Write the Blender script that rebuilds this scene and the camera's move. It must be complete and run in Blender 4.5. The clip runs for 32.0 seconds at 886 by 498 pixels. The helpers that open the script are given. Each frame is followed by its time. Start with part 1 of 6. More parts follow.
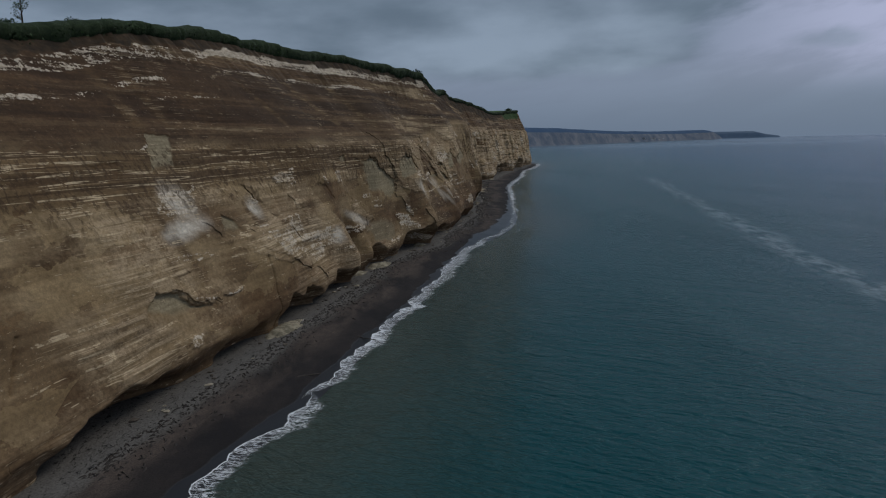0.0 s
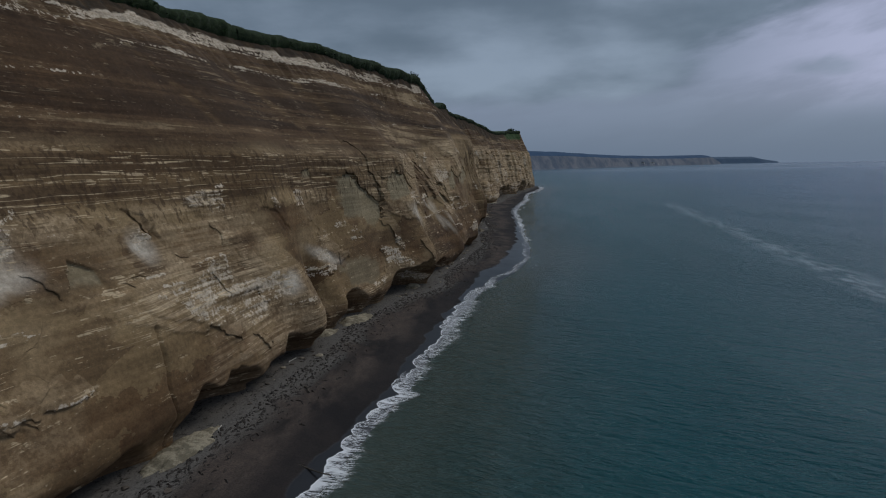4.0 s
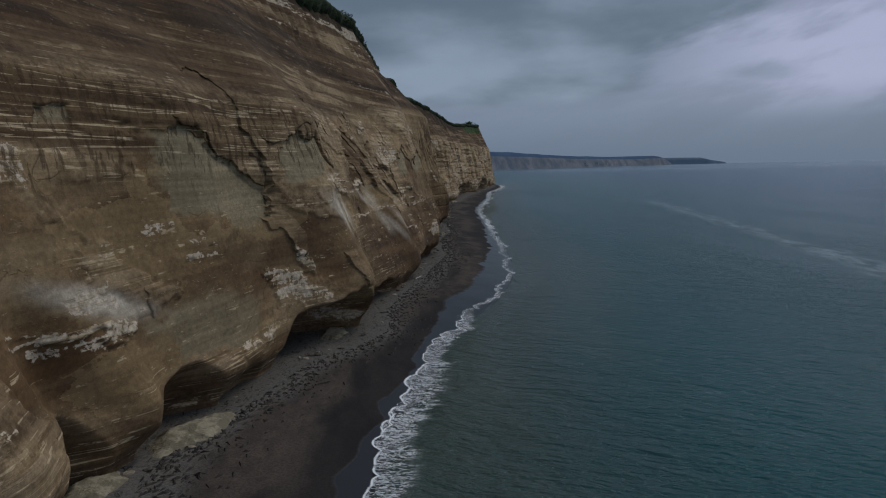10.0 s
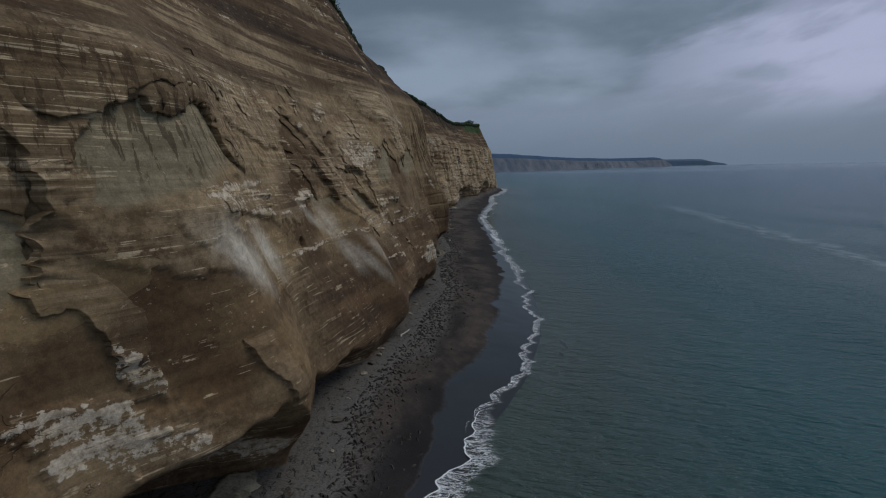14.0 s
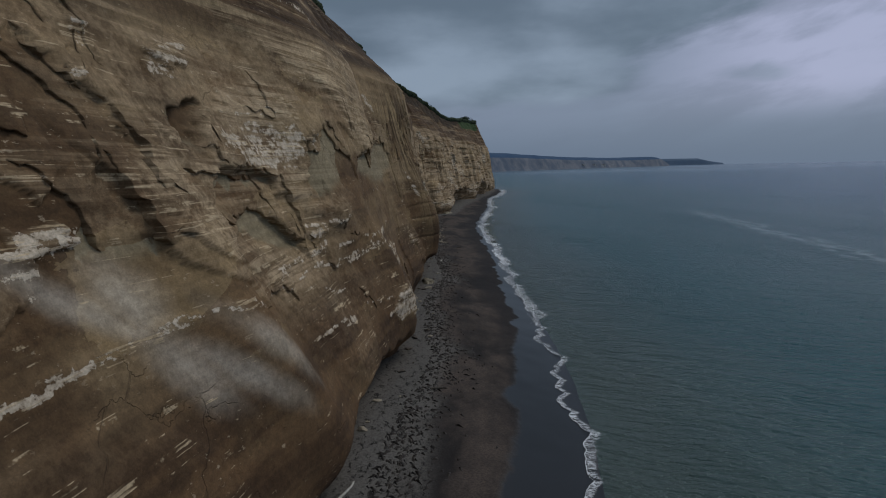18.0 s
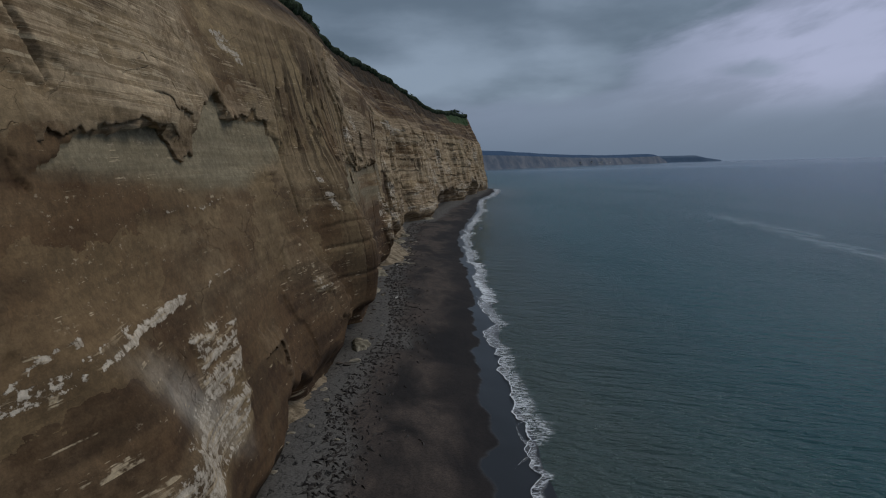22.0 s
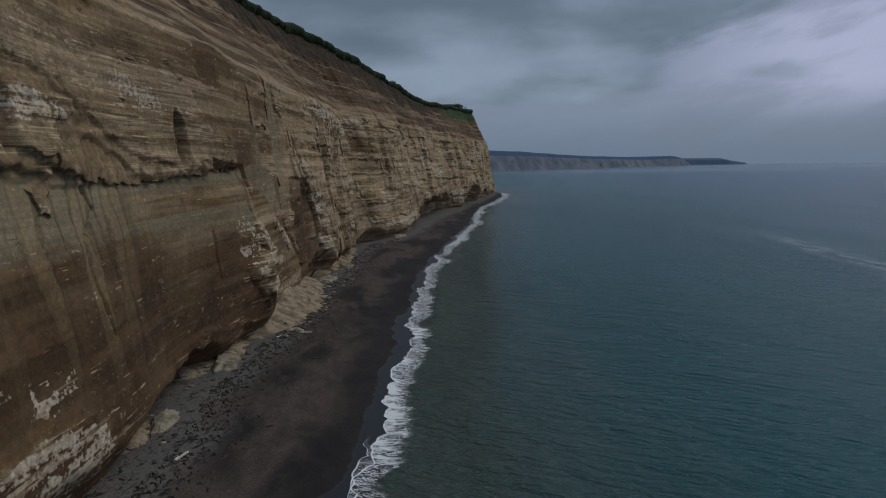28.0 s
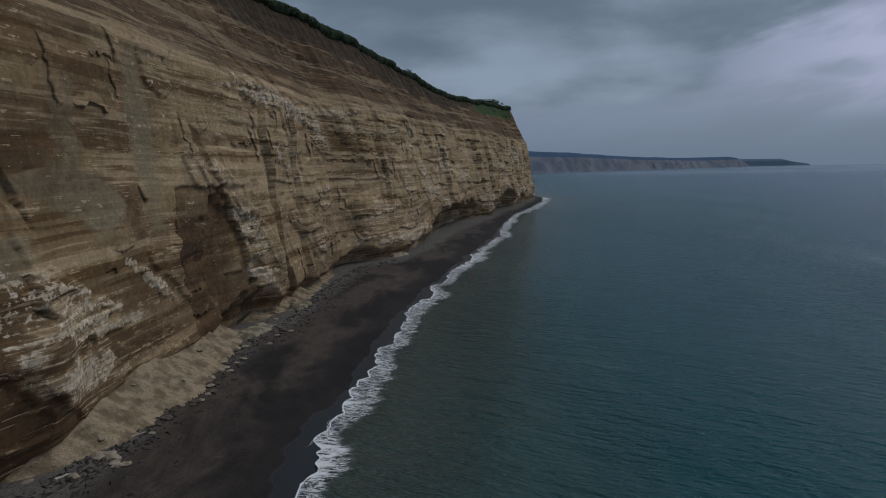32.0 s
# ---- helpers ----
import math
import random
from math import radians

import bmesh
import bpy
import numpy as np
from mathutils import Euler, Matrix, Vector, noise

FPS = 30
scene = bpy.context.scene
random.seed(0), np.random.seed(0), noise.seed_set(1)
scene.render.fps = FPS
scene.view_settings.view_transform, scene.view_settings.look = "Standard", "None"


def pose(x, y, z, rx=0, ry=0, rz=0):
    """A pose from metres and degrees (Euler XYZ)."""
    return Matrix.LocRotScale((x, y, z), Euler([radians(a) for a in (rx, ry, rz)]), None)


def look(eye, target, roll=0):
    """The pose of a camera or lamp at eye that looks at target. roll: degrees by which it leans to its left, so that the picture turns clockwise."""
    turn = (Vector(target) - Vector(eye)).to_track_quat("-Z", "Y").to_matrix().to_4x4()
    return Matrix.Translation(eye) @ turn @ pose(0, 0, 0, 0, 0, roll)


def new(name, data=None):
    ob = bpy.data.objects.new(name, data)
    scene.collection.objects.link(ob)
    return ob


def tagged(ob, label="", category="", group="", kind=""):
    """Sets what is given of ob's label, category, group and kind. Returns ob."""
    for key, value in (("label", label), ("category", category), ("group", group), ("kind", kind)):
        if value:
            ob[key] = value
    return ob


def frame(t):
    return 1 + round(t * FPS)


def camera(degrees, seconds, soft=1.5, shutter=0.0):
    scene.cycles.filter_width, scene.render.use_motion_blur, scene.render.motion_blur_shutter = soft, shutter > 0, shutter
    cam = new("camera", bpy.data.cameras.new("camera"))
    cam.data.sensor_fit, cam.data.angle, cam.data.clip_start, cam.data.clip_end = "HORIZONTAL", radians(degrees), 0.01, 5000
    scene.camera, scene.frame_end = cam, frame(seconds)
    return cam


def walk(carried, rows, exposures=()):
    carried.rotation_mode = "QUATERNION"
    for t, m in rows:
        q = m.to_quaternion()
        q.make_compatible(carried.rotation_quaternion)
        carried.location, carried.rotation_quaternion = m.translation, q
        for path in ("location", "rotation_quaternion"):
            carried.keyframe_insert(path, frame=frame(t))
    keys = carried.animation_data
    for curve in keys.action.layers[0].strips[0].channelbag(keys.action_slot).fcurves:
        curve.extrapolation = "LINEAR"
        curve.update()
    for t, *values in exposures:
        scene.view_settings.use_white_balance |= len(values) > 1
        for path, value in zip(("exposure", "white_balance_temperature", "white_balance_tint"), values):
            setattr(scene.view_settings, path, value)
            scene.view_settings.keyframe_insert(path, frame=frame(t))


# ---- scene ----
cam = camera(68.9, 32.0, soft=1.1)
PATH = [
    (0, (0.501, -0.59, 28.769), (0.484, 1.382, 28.438), -1.3),
    (0.5, (0.411, 4.136, 28.66), (0.395, 6.109, 28.329), -1.2),
    (1, (0.311, 8.889, 28.48), (0.296, 10.861, 28.149), -1.2),
    (1.5, (0.208, 13.727, 28.249), (0.196, 15.701, 27.929), -1.1),
    (2, (0.116, 18.654, 27.96), (0.105, 20.633, 27.666), -1.1),
    (2.5, (0.036, 23.582, 27.643), (0.026, 25.564, 27.376), -1.0),
    (3, (-0.082, 28.381, 27.331), (-0.091, 30.364, 27.07), -1.0),
    (3.5, (-0.224, 32.961, 27.049), (-0.231, 34.944, 26.787), -0.8),
    (5.5, (-0.339, 50.838, 25.251), (-0.347, 52.821, 24.994), -1.4),
    (6, (-0.231, 55.38, 24.929), (-0.239, 57.364, 24.673), -1.6),
    (6.5, (-0.069, 59.913, 24.589), (-0.073, 61.897, 24.332), -1.1),
    (7, (0.03, 64.414, 24.163), (0.048, 66.397, 23.906), -1.1),
    (7.5, (0.18, 68.955, 23.642), (0.242, 70.937, 23.384), -1.1),
    (8, (0.298, 73.517, 23.101), (0.404, 75.498, 22.844), -1.1),
    (8.5, (0.437, 78.14, 22.569), (0.566, 80.12, 22.312), -1.1),
    (9, (0.607, 82.721, 22.044), (0.737, 84.7, 21.786), -1.1),
    (9.5, (0.847, 87.391, 21.631), (0.978, 89.37, 21.373), -1.0),
    (10, (1.178, 92.356, 21.508), (1.309, 94.335, 21.251), -1.0),
    (10.5, (1.564, 97.265, 21.517), (1.695, 99.245, 21.262), -1.1),
    (11, (1.943, 102.081, 21.546), (2.075, 104.06, 21.292), -1.2),
    (11.5, (2.383, 106.702, 21.543), (2.515, 108.681, 21.291), -1.1),
    (12, (2.806, 111.3, 21.476), (2.937, 113.28, 21.225), -1.2),
    (12.5, (3.1, 115.814, 21.455), (3.232, 117.793, 21.204), -1.3),
    (13, (3.35, 120.483, 21.428), (3.483, 122.463, 21.177), -1.3),
    (13.5, (3.589, 125.26, 21.433), (3.723, 127.239, 21.182), -1.3),
    (14, (3.824, 130.087, 21.492), (3.959, 132.067, 21.241), -1.1),
    (14.5, (4.144, 134.968, 21.569), (4.28, 136.947, 21.318), -1.2),
    (16.5, (6.117, 154.136, 21.736), (6.257, 156.115, 21.485), -1.3),
    (17, (6.517, 158.993, 21.746), (6.662, 160.972, 21.495), -0.9),
    (17.5, (7.105, 163.936, 21.7), (7.252, 165.915, 21.449), -0.9),
    (18, (7.883, 168.98, 21.613), (8.031, 170.959, 21.36), -1.1),
    (18.5, (8.791, 174.052, 21.563), (8.94, 176.03, 21.31), -1.2),
    (19, (9.852, 179.146, 21.513), (10.003, 181.124, 21.258), -1.2),
    (19.5, (11.039, 184.263, 21.413), (11.191, 186.241, 21.156), -1.2),
    (20, (12.32, 189.531, 21.355), (12.475, 191.508, 21.097), -1.2),
    (20.5, (13.648, 194.922, 21.311), (13.805, 196.899, 21.053), -1.0),
    (21, (14.975, 200.344, 21.241), (15.133, 202.321, 20.982), -1.3),
    (21.5, (16.228, 205.658, 21.189), (16.388, 207.635, 20.93), -1.3),
    (22, (17.38, 210.879, 21.139), (17.537, 212.856, 20.881), -1.4),
    (22.5, (18.476, 215.869, 21.039), (18.579, 217.85, 20.783), -1.1),
    (23, (19.69, 220.472, 20.996), (19.787, 222.453, 20.74), -1.2),
    (23.5, (21.038, 224.853, 21.014), (21.135, 226.834, 20.758), -1.2),
    (24, (22.362, 229.267, 21.037), (22.46, 231.248, 20.781), -1.1),
    (24.5, (23.68, 233.711, 21.038), (23.778, 235.692, 20.782), -1.0),
    (25, (25.044, 238.157, 21.031), (25.143, 240.138, 20.775), -0.9),
    (25.5, (26.452, 242.463, 21.066), (26.553, 244.444, 20.809), -0.6),
    (27.5, (32.701, 258.138, 21.658), (32.8, 260.119, 21.401), -0.7),
    (28, (34.32, 262.228, 21.655), (34.418, 264.209, 21.398), -0.8),
    (28.5, (35.816, 266.462, 21.641), (35.914, 268.443, 21.385), -0.8),
    (29, (37.17, 270.811, 21.637), (37.263, 272.793, 21.383), -0.8),
    (29.5, (38.441, 275.27, 21.62), (38.52, 277.253, 21.367), -0.7),
    (30, (39.748, 279.831, 21.635), (39.799, 281.814, 21.382), -0.7),
    (30.5, (41.197, 284.486, 21.679), (41.214, 286.47, 21.428), -0.7),
    (31, (42.549, 289.122, 21.703), (42.534, 291.106, 21.453), -0.8),
    (31.5, (43.78, 293.69, 21.701), (43.747, 295.674, 21.451), -0.8),
    (32, (45.008, 298.239, 21.699), (44.957, 300.222, 21.449), -0.9),
]
EXPOSURES = [(0.0, 0.0), (32.0, 0.0)]
walk(cam, [(t, look(eye, target, roll)) for t, eye, target, roll in PATH], EXPOSURES)

# ---- world and sun: an overcast sky with a brighter break over the sea ----
world = bpy.data.worlds.new("overcast_sky")
scene.world = world
world.use_nodes = True
wt = world.node_tree
wt.nodes.clear()


def wn(kind, **kw):
    n = wt.nodes.new(kind)
    for k, v in kw.items():
        if k.startswith("i_"):
            n.inputs[int(k[2:])].default_value = v
        else:
            setattr(n, k, v)
    return n


def wmath(op, a, b=None, c=None):
    n = wt.nodes.new("ShaderNodeMath")
    n.operation = op
    for k, v in enumerate((a, b, c)):
        if v is None:
            continue
        if isinstance(v, (int, float)):
            n.inputs[k].default_value = v
        else:
            wt.links.new(v, n.inputs[k])
    return n.outputs[0]


def wmix(fac, a, b):
    n = wt.nodes.new("ShaderNodeMix")
    n.data_type = "RGBA"
    for sock, v in ((n.inputs[0], fac), (n.inputs[6], a), (n.inputs[7], b)):
        if isinstance(v, (int, float)):
            sock.default_value = v
        elif isinstance(v, tuple):
            sock.default_value = (*v, 1)
        else:
            wt.links.new(v, sock)
    return n.outputs[2]


def wramp(fac, lo, hi):
    n = wt.nodes.new("ShaderNodeMapRange")
    n.interpolation_type = "SMOOTHSTEP"
    wt.links.new(fac, n.inputs[0])
    n.inputs[1].default_value, n.inputs[2].default_value = lo, hi
    return n.outputs[0]


coord = wn("ShaderNodeTexCoord")
sep = wn("ShaderNodeSeparateXYZ")
wt.links.new(coord.outputs["Generated"], sep.inputs[0])
dx, dy, dz = sep.outputs
up = wmath("MAXIMUM", dz, 0.0)
flat = wmath("ADD", up, 0.30)
cloud_at = wn("ShaderNodeCombineXYZ")
wt.links.new(wmath("DIVIDE", dx, flat), cloud_at.inputs[0])
wt.links.new(wmath("DIVIDE", dy, flat), cloud_at.inputs[1])
wt.links.new(wmath("MULTIPLY", up, 3.0), cloud_at.inputs[2])
big = wn("ShaderNodeTexNoise", i_2=0.9, i_3=3.0, i_4=0.45)
wt.links.new(cloud_at.outputs[0], big.inputs[0])
small = wn("ShaderNodeTexNoise", i_2=3.4, i_3=5.0, i_4=0.5)
wt.links.new(cloud_at.outputs[0], small.inputs[0])
mass = wmath("ADD", wmath("MULTIPLY", big.outputs[0], 0.70), wmath("MULTIPLY", small.outputs[0], 0.30))
layer_at = wn("ShaderNodeCombineXYZ")
wt.links.new(wmath("MULTIPLY", dx, 1.6), layer_at.inputs[0])
wt.links.new(wmath("MULTIPLY", dy, 1.6), layer_at.inputs[1])
wt.links.new(wmath("MULTIPLY", up, 10.0), layer_at.inputs[2])
layers = wn("ShaderNodeTexNoise", i_2=1.0, i_3=6.0, i_4=0.55)
wt.links.new(layer_at.outputs[0], layers.inputs[0])
mass = wmath("ADD", wmath("MULTIPLY", mass, 0.87), wmath("MULTIPLY", layers.outputs[0], 0.13))
# a dark deck whose underside climbs to the right, over a paler band and a bright break above the open sea
side = wmath("DIVIDE", dx, wmath("MAXIMUM", dy, 0.05))
wisp = wn("ShaderNodeTexNoise", i_2=1.0, i_3=6.0, i_4=0.55)
wisp_at = wn("ShaderNodeCombineXYZ")
wt.links.new(wmath("MULTIPLY", side, 3.2), wisp_at.inputs[0])
wt.links.new(wmath("ADD", wmath("MULTIPLY", up, 14.0), wmath("MULTIPLY", side, -2.2)), wisp_at.inputs[1])
wt.links.new(wisp_at.outputs[0], wisp.inputs[0])
under = wmath("ADD", 0.085, wmath("MULTIPLY", wramp(side, 0.22, 0.75), 0.17))
high = wmath("SUBTRACT", wmath("ADD", up, wmath("MULTIPLY", wmath("SUBTRACT", wisp.outputs[0], 0.5), 0.15)), under)
deck = wramp(high, -0.012, 0.030)
glow = wmath("MULTIPLY", wramp(side, 0.30, 0.66), wramp(up, 0.04, 0.11))
lens = wmath("ADD", wmath("POWER", wmath("DIVIDE", wmath("SUBTRACT", side, 0.57), 0.06), 2.0), wmath("POWER", wmath("DIVIDE", wmath("SUBTRACT", up, 0.116), 0.013), 2.0))
lens = wramp(wmath("ADD", lens, wmath("MULTIPLY", wmath("SUBTRACT", wisp.outputs[0], 0.45), 14.0)), 2.2, 0.2)
shade = wramp(mass, 0.38, 0.60)
deck_col = wmix(shade, (0.248, 0.315, 0.408), (0.115, 0.158, 0.212))
low_col = wmix(glow, (0.200, 0.250, 0.342), (0.388, 0.425, 0.590))
low_col = wmix(wmath("MULTIPLY", wramp(wisp.outputs[0], 0.42, 0.62), 0.55), low_col, (0.171, 0.210, 0.288))
clouds = wmix(wmath("MAXIMUM", deck, wmath("MULTIPLY", lens, 0.6)), low_col, deck_col)
haze_low = wramp(up, 0.0, 0.09)
clouds = wmix(haze_low, (0.138, 0.190, 0.270), clouds)
# nearer to the zenith the cover is thinner and brighter
clouds = wmix(wramp(up, 0.30, 0.9), clouds, (0.364, 0.445, 0.550))
sky = wn("ShaderNodeTexSky", sky_type="NISHITA", sun_disc=False)
sky.sun_elevation, sky.sun_rotation = radians(52), radians(62)
bg_sky = wn("ShaderNodeBackground")
wt.links.new(sky.outputs[0], bg_sky.inputs[0])
bg_sky.inputs[1].default_value = 0.05
bg_cloud = wn("ShaderNodeBackground")
wt.links.new(clouds, bg_cloud.inputs[0])
bg_cloud.inputs[1].default_value = 1.0
both = wn("ShaderNodeMixShader")
both.inputs[0].default_value = 0.94
wt.links.new(bg_sky.outputs[0], both.inputs[1])
wt.links.new(bg_cloud.outputs[0], both.inputs[2])
wout = wn("ShaderNodeOutputWorld")
wt.links.new(both.outputs[0], wout.inputs[0])

sun = new("sun", bpy.data.lights.new("sun", "SUN"))
sun.data.energy, sun.data.angle, sun.data.color = 0.9, radians(25), (1.0, 0.94, 0.84)
sun.matrix_world = look((0, 0, 100), (-math.sin(radians(62)) * 60, -math.cos(radians(62)) * 60, 100 - 60 * math.tan(radians(52))))


# ---- materials ----
class Nodes:
    """A small helper to write node materials as expressions."""

    def __init__(self, name):
        self.mat = bpy.data.materials.new(name)
        self.mat.use_nodes = True
        self.t = self.mat.node_tree
        self.bsdf = self.t.nodes["Principled BSDF"]
        self.out = self.t.nodes["Material Output"]
        tc = self.t.nodes.new("ShaderNodeTexCoord")
        self.pos = tc.outputs["Object"]
        s = self.t.nodes.new("ShaderNodeSeparateXYZ")
        self.t.links.new(self.pos, s.inputs[0])
        self.x, self.y, self.z = s.outputs

    def put(self, sock, v):
        if isinstance(v, (int, float)):
            sock.default_value = v
        elif isinstance(v, tuple):
            sock.default_value = (*v, 1) if len(v) == 3 and sock.type == "RGBA" else v
        else:
            self.t.links.new(v, sock)

    def m(self, op, a, b=None, c=None):
        n = self.t.nodes.new("ShaderNodeMath")
        n.operation = op
        for k, v in enumerate((a, b, c)):
            if v is not None:
                self.put(n.inputs[k], v)
        return n.outputs[0]

    def vec(self, x, y, z):
        n = self.t.nodes.new("ShaderNodeCombineXYZ")
        for k, v in enumerate((x, y, z)):
            self.put(n.inputs[k], v)
        return n.outputs[0]

    def scaled(self, sx, sy, sz, vec=None):
        n = self.t.nodes.new("ShaderNodeVectorMath")
        n.operation = "MULTIPLY"
        self.put(n.inputs[0], vec or self.pos)
        n.inputs[1].default_value = (sx, sy, sz)
        return n.outputs[0]

    def noise(self, vec, scale=1.0, detail=4.0, rough=0.55, warp=0.0):
        n = self.t.nodes.new("ShaderNodeTexNoise")
        self.put(n.inputs["Vector"], vec)
        n.inputs["Scale"].default_value, n.inputs["Detail"].default_value = scale, detail
        n.inputs["Roughness"].default_value, n.inputs["Distortion"].default_value = rough, warp
        return n.outputs[0]

    def cells(self, vec, scale=1.0, feature="F1", out="Distance", metric="EUCLIDEAN"):
        n = self.t.nodes.new("ShaderNodeTexVoronoi")
        n.feature = feature
        if feature == "F1":
            n.distance = metric
        self.put(n.inputs["Vector"], vec)
        n.inputs["Scale"].default_value = scale
        return n.outputs[out]

    def ramp(self, v, lo, hi, a=0.0, b=1.0):
        n = self.t.nodes.new("ShaderNodeMapRange")
        n.interpolation_type = "SMOOTHSTEP"
        self.put(n.inputs[0], v)
        for k, q in ((1, lo), (2, hi), (3, a), (4, b)):
            n.inputs[k].default_value = q
        return n.outputs[0]

    def mix(self, f, a, b, mode="MIX"):
        n = self.t.nodes.new("ShaderNodeMix")
        n.data_type, n.blend_type = "RGBA", mode
        self.put(n.inputs[0], f)
        self.put(n.inputs[6], a)
        self.put(n.inputs[7], b)
        return n.outputs[2]

    def attr(self, name, out="Fac"):
        n = self.t.nodes.new("ShaderNodeAttribute")
        n.attribute_name = name
        return n.outputs[out]

    def rgb(self, name):
        s = self.t.nodes.new("ShaderNodeSeparateColor")
        self.t.links.new(self.attr(name, "Color"), s.inputs[0])
        return s.outputs

    def bump(self, h, strength=0.5, dist=0.1, normal=None):
        n = self.t.nodes.new("ShaderNodeBump")
        n.inputs["Strength"].default_value, n.inputs["Distance"].default_value = strength, dist
        self.put(n.inputs["Height"], h)
        if normal is not None:
            self.put(n.inputs["Normal"], normal)
        return n.outputs[0]

    def done(self, color, rough=0.9, normal=None, spec=0.3, metal=0.0):
        self.put(self.bsdf.inputs["Base Color"], color)
        self.put(self.bsdf.inputs["Roughness"], rough)
        self.put(self.bsdf.inputs["Specular IOR Level"], spec)
        self.put(self.bsdf.inputs["Metallic"], metal)
        if normal is not None:
            self.put(self.bsdf.inputs["Normal"], normal)
        return self.mat


def cliff_material():
    n = Nodes("layered_sandstone")
    pale, green, rust = n.rgb("stone")[:3]
    lines, damp, soil_and_shade = n.rgb("wear")[:3]
    dust, level, upper = n.rgb("veil")[:3]
    grass, band, far = n.rgb("cover")[:3]
    jointed = n.attr("cover", "Alpha")
    lower = n.m("SUBTRACT", 1.0, upper)
    # bedding: height bent a little by slow noise
    bend = n.m("MULTIPLY", n.noise(n.scaled(0.03, 0.03, 0.03), 1.0, 2.0), 1.3)
    hz = n.m("ADD", n.z, bend)
    bed = n.vec(n.m("MULTIPLY", n.x, 0.04), n.m("MULTIPLY", n.y, 0.04), hz)
    thick = n.noise(n.scaled(1, 1, 0.5, bed), 1.0, 3.0, 0.6)
    thin = n.noise(n.scaled(2, 2, 2.6, bed), 1.0, 4.0, 0.6)
    hair = n.noise(n.scaled(0.9, 0.9, 1.5, bed), 1.0, 3.0, 0.5)
    slope_bed = n.noise(n.vec(n.m("MULTIPLY", n.x, 0.012), n.m("MULTIPLY", n.y, 0.012), n.m("MULTIPLY", n.m("ADD", n.z, n.m("MULTIPLY", bend, 0.35)), 0.36)), 1.0, 4.0, 0.6)
    blotch = n.noise(n.scaled(0.10, 0.10, 0.15), 1.0, 4.0, 0.5)
    mid = n.noise(n.scaled(0.5, 0.5, 0.75), 1.0, 4.0, 0.55)
    grit = n.noise(n.scaled(2.2, 2.2, 2.8), 1.0, 6.0, 0.68)
    fine = n.noise(n.scaled(9, 9, 11), 1.0, 4.0, 0.65)
    streak = n.noise(n.scaled(1.5, 1.5, 0.035), 1.0, 4.0, 0.62)
    comb = n.noise(n.vec(n.m("MULTIPLY", n.x, 0.3), n.m("MULTIPLY", n.y, 0.26), n.m("MULTIPLY", hz, 5.2)), 1.0, 3.0, 0.6)
    comb_at = n.noise(n.vec(n.m("MULTIPLY", n.x, 0.05), n.m("MULTIPLY", n.y, 0.08), n.m("MULTIPLY", hz, 0.22)), 1.0, 3.0, 0.6)
    # panels between joints and beds, each of its own tone
    jog = n.m("MULTIPLY", n.m("SUBTRACT", n.noise(n.scaled(0.3, 0.3, 0.5), 1.0, 5.0, 0.6), 0.5), 1.3)
    pc = n.vec(n.m("MULTIPLY", n.x, 0.03), n.m("ADD", n.m("MULTIPLY", n.y, 0.115), jog), n.m("ADD", n.m("MULTIPLY", hz, 0.27), jog))
    sp = n.t.nodes.new("ShaderNodeSeparateColor")
    n.put(sp.inputs[0], n.cells(pc, 1.0, "F1", "Color", "CHEBYCHEV"))
    panel = sp.outputs[0]
    sp2 = n.t.nodes.new("ShaderNodeSeparateColor")
    n.put(sp2.inputs[0], n.cells(pc, 2.7, "F1", "Color", "CHEBYCHEV"))
    chip = sp2.outputs[1]
    blocky = n.m("MULTIPLY", n.m("ADD", 0.34, n.m("MULTIPLY", far, 0.30)), n.m("SUBTRACT", 1.0, n.m("MULTIPLY", upper, 0.5)))
    # upright strips between joints
    wave = n.m("MULTIPLY", n.noise(n.scaled(0.3, 0.3, 0.16), 1.0, 4.0, 0.6), 1.6)
    jv = n.vec(0.0, n.m("ADD", n.m("MULTIPLY", n.y, 0.62), wave), n.m("MULTIPLY", n.z, 0.03))
    sp3 = n.t.nodes.new("ShaderNodeSeparateColor")
    n.put(sp3.inputs[0], n.cells(jv, 1.0, "F1", "Color"))
    strip = sp3.outputs[0]
    seam = n.m("MULTIPLY", n.ramp(n.cells(jv, 1.0, "DISTANCE_TO_EDGE"), 0.035, 0.085, 1.0, 0.0), n.m("MULTIPLY", jointed, n.ramp(blotch, 0.36, 0.46)))
    # smooth wall: olive brown to tan, by broad blotch and bed
    v = n.m("ADD", n.m("MULTIPLY", blotch, 0.55), n.m("ADD", n.m("MULTIPLY", mid, 0.13), n.m("MULTIPLY", thick, 0.32)))
    col = n.mix(n.ramp(v, 0.40, 0.49), (0.096, 0.062, 0.035), (0.180, 0.127, 0.075))
    col = n.mix(n.ramp(v, 0.48, 0.58), col, (0.290, 0.216, 0.132))
    col = n.mix(n.m("MULTIPLY", n.ramp(panel, 0.60, 0.64), blocky), col, (0.410, 0.305, 0.175))
    col = n.mix(n.m("MULTIPLY", n.ramp(panel, 0.24, 0.20), blocky), col, (0.150, 0.088, 0.046))
    # the upper slope: brown layers with a few cream ones
    us = n.m("ADD", slope_bed, n.m("MULTIPLY", n.m("SUBTRACT", mid, 0.5), 0.10))
    dark = n.mix(n.ramp(us, 0.47, 0.51), (0.044, 0.028, 0.018), (0.082, 0.053, 0.032))
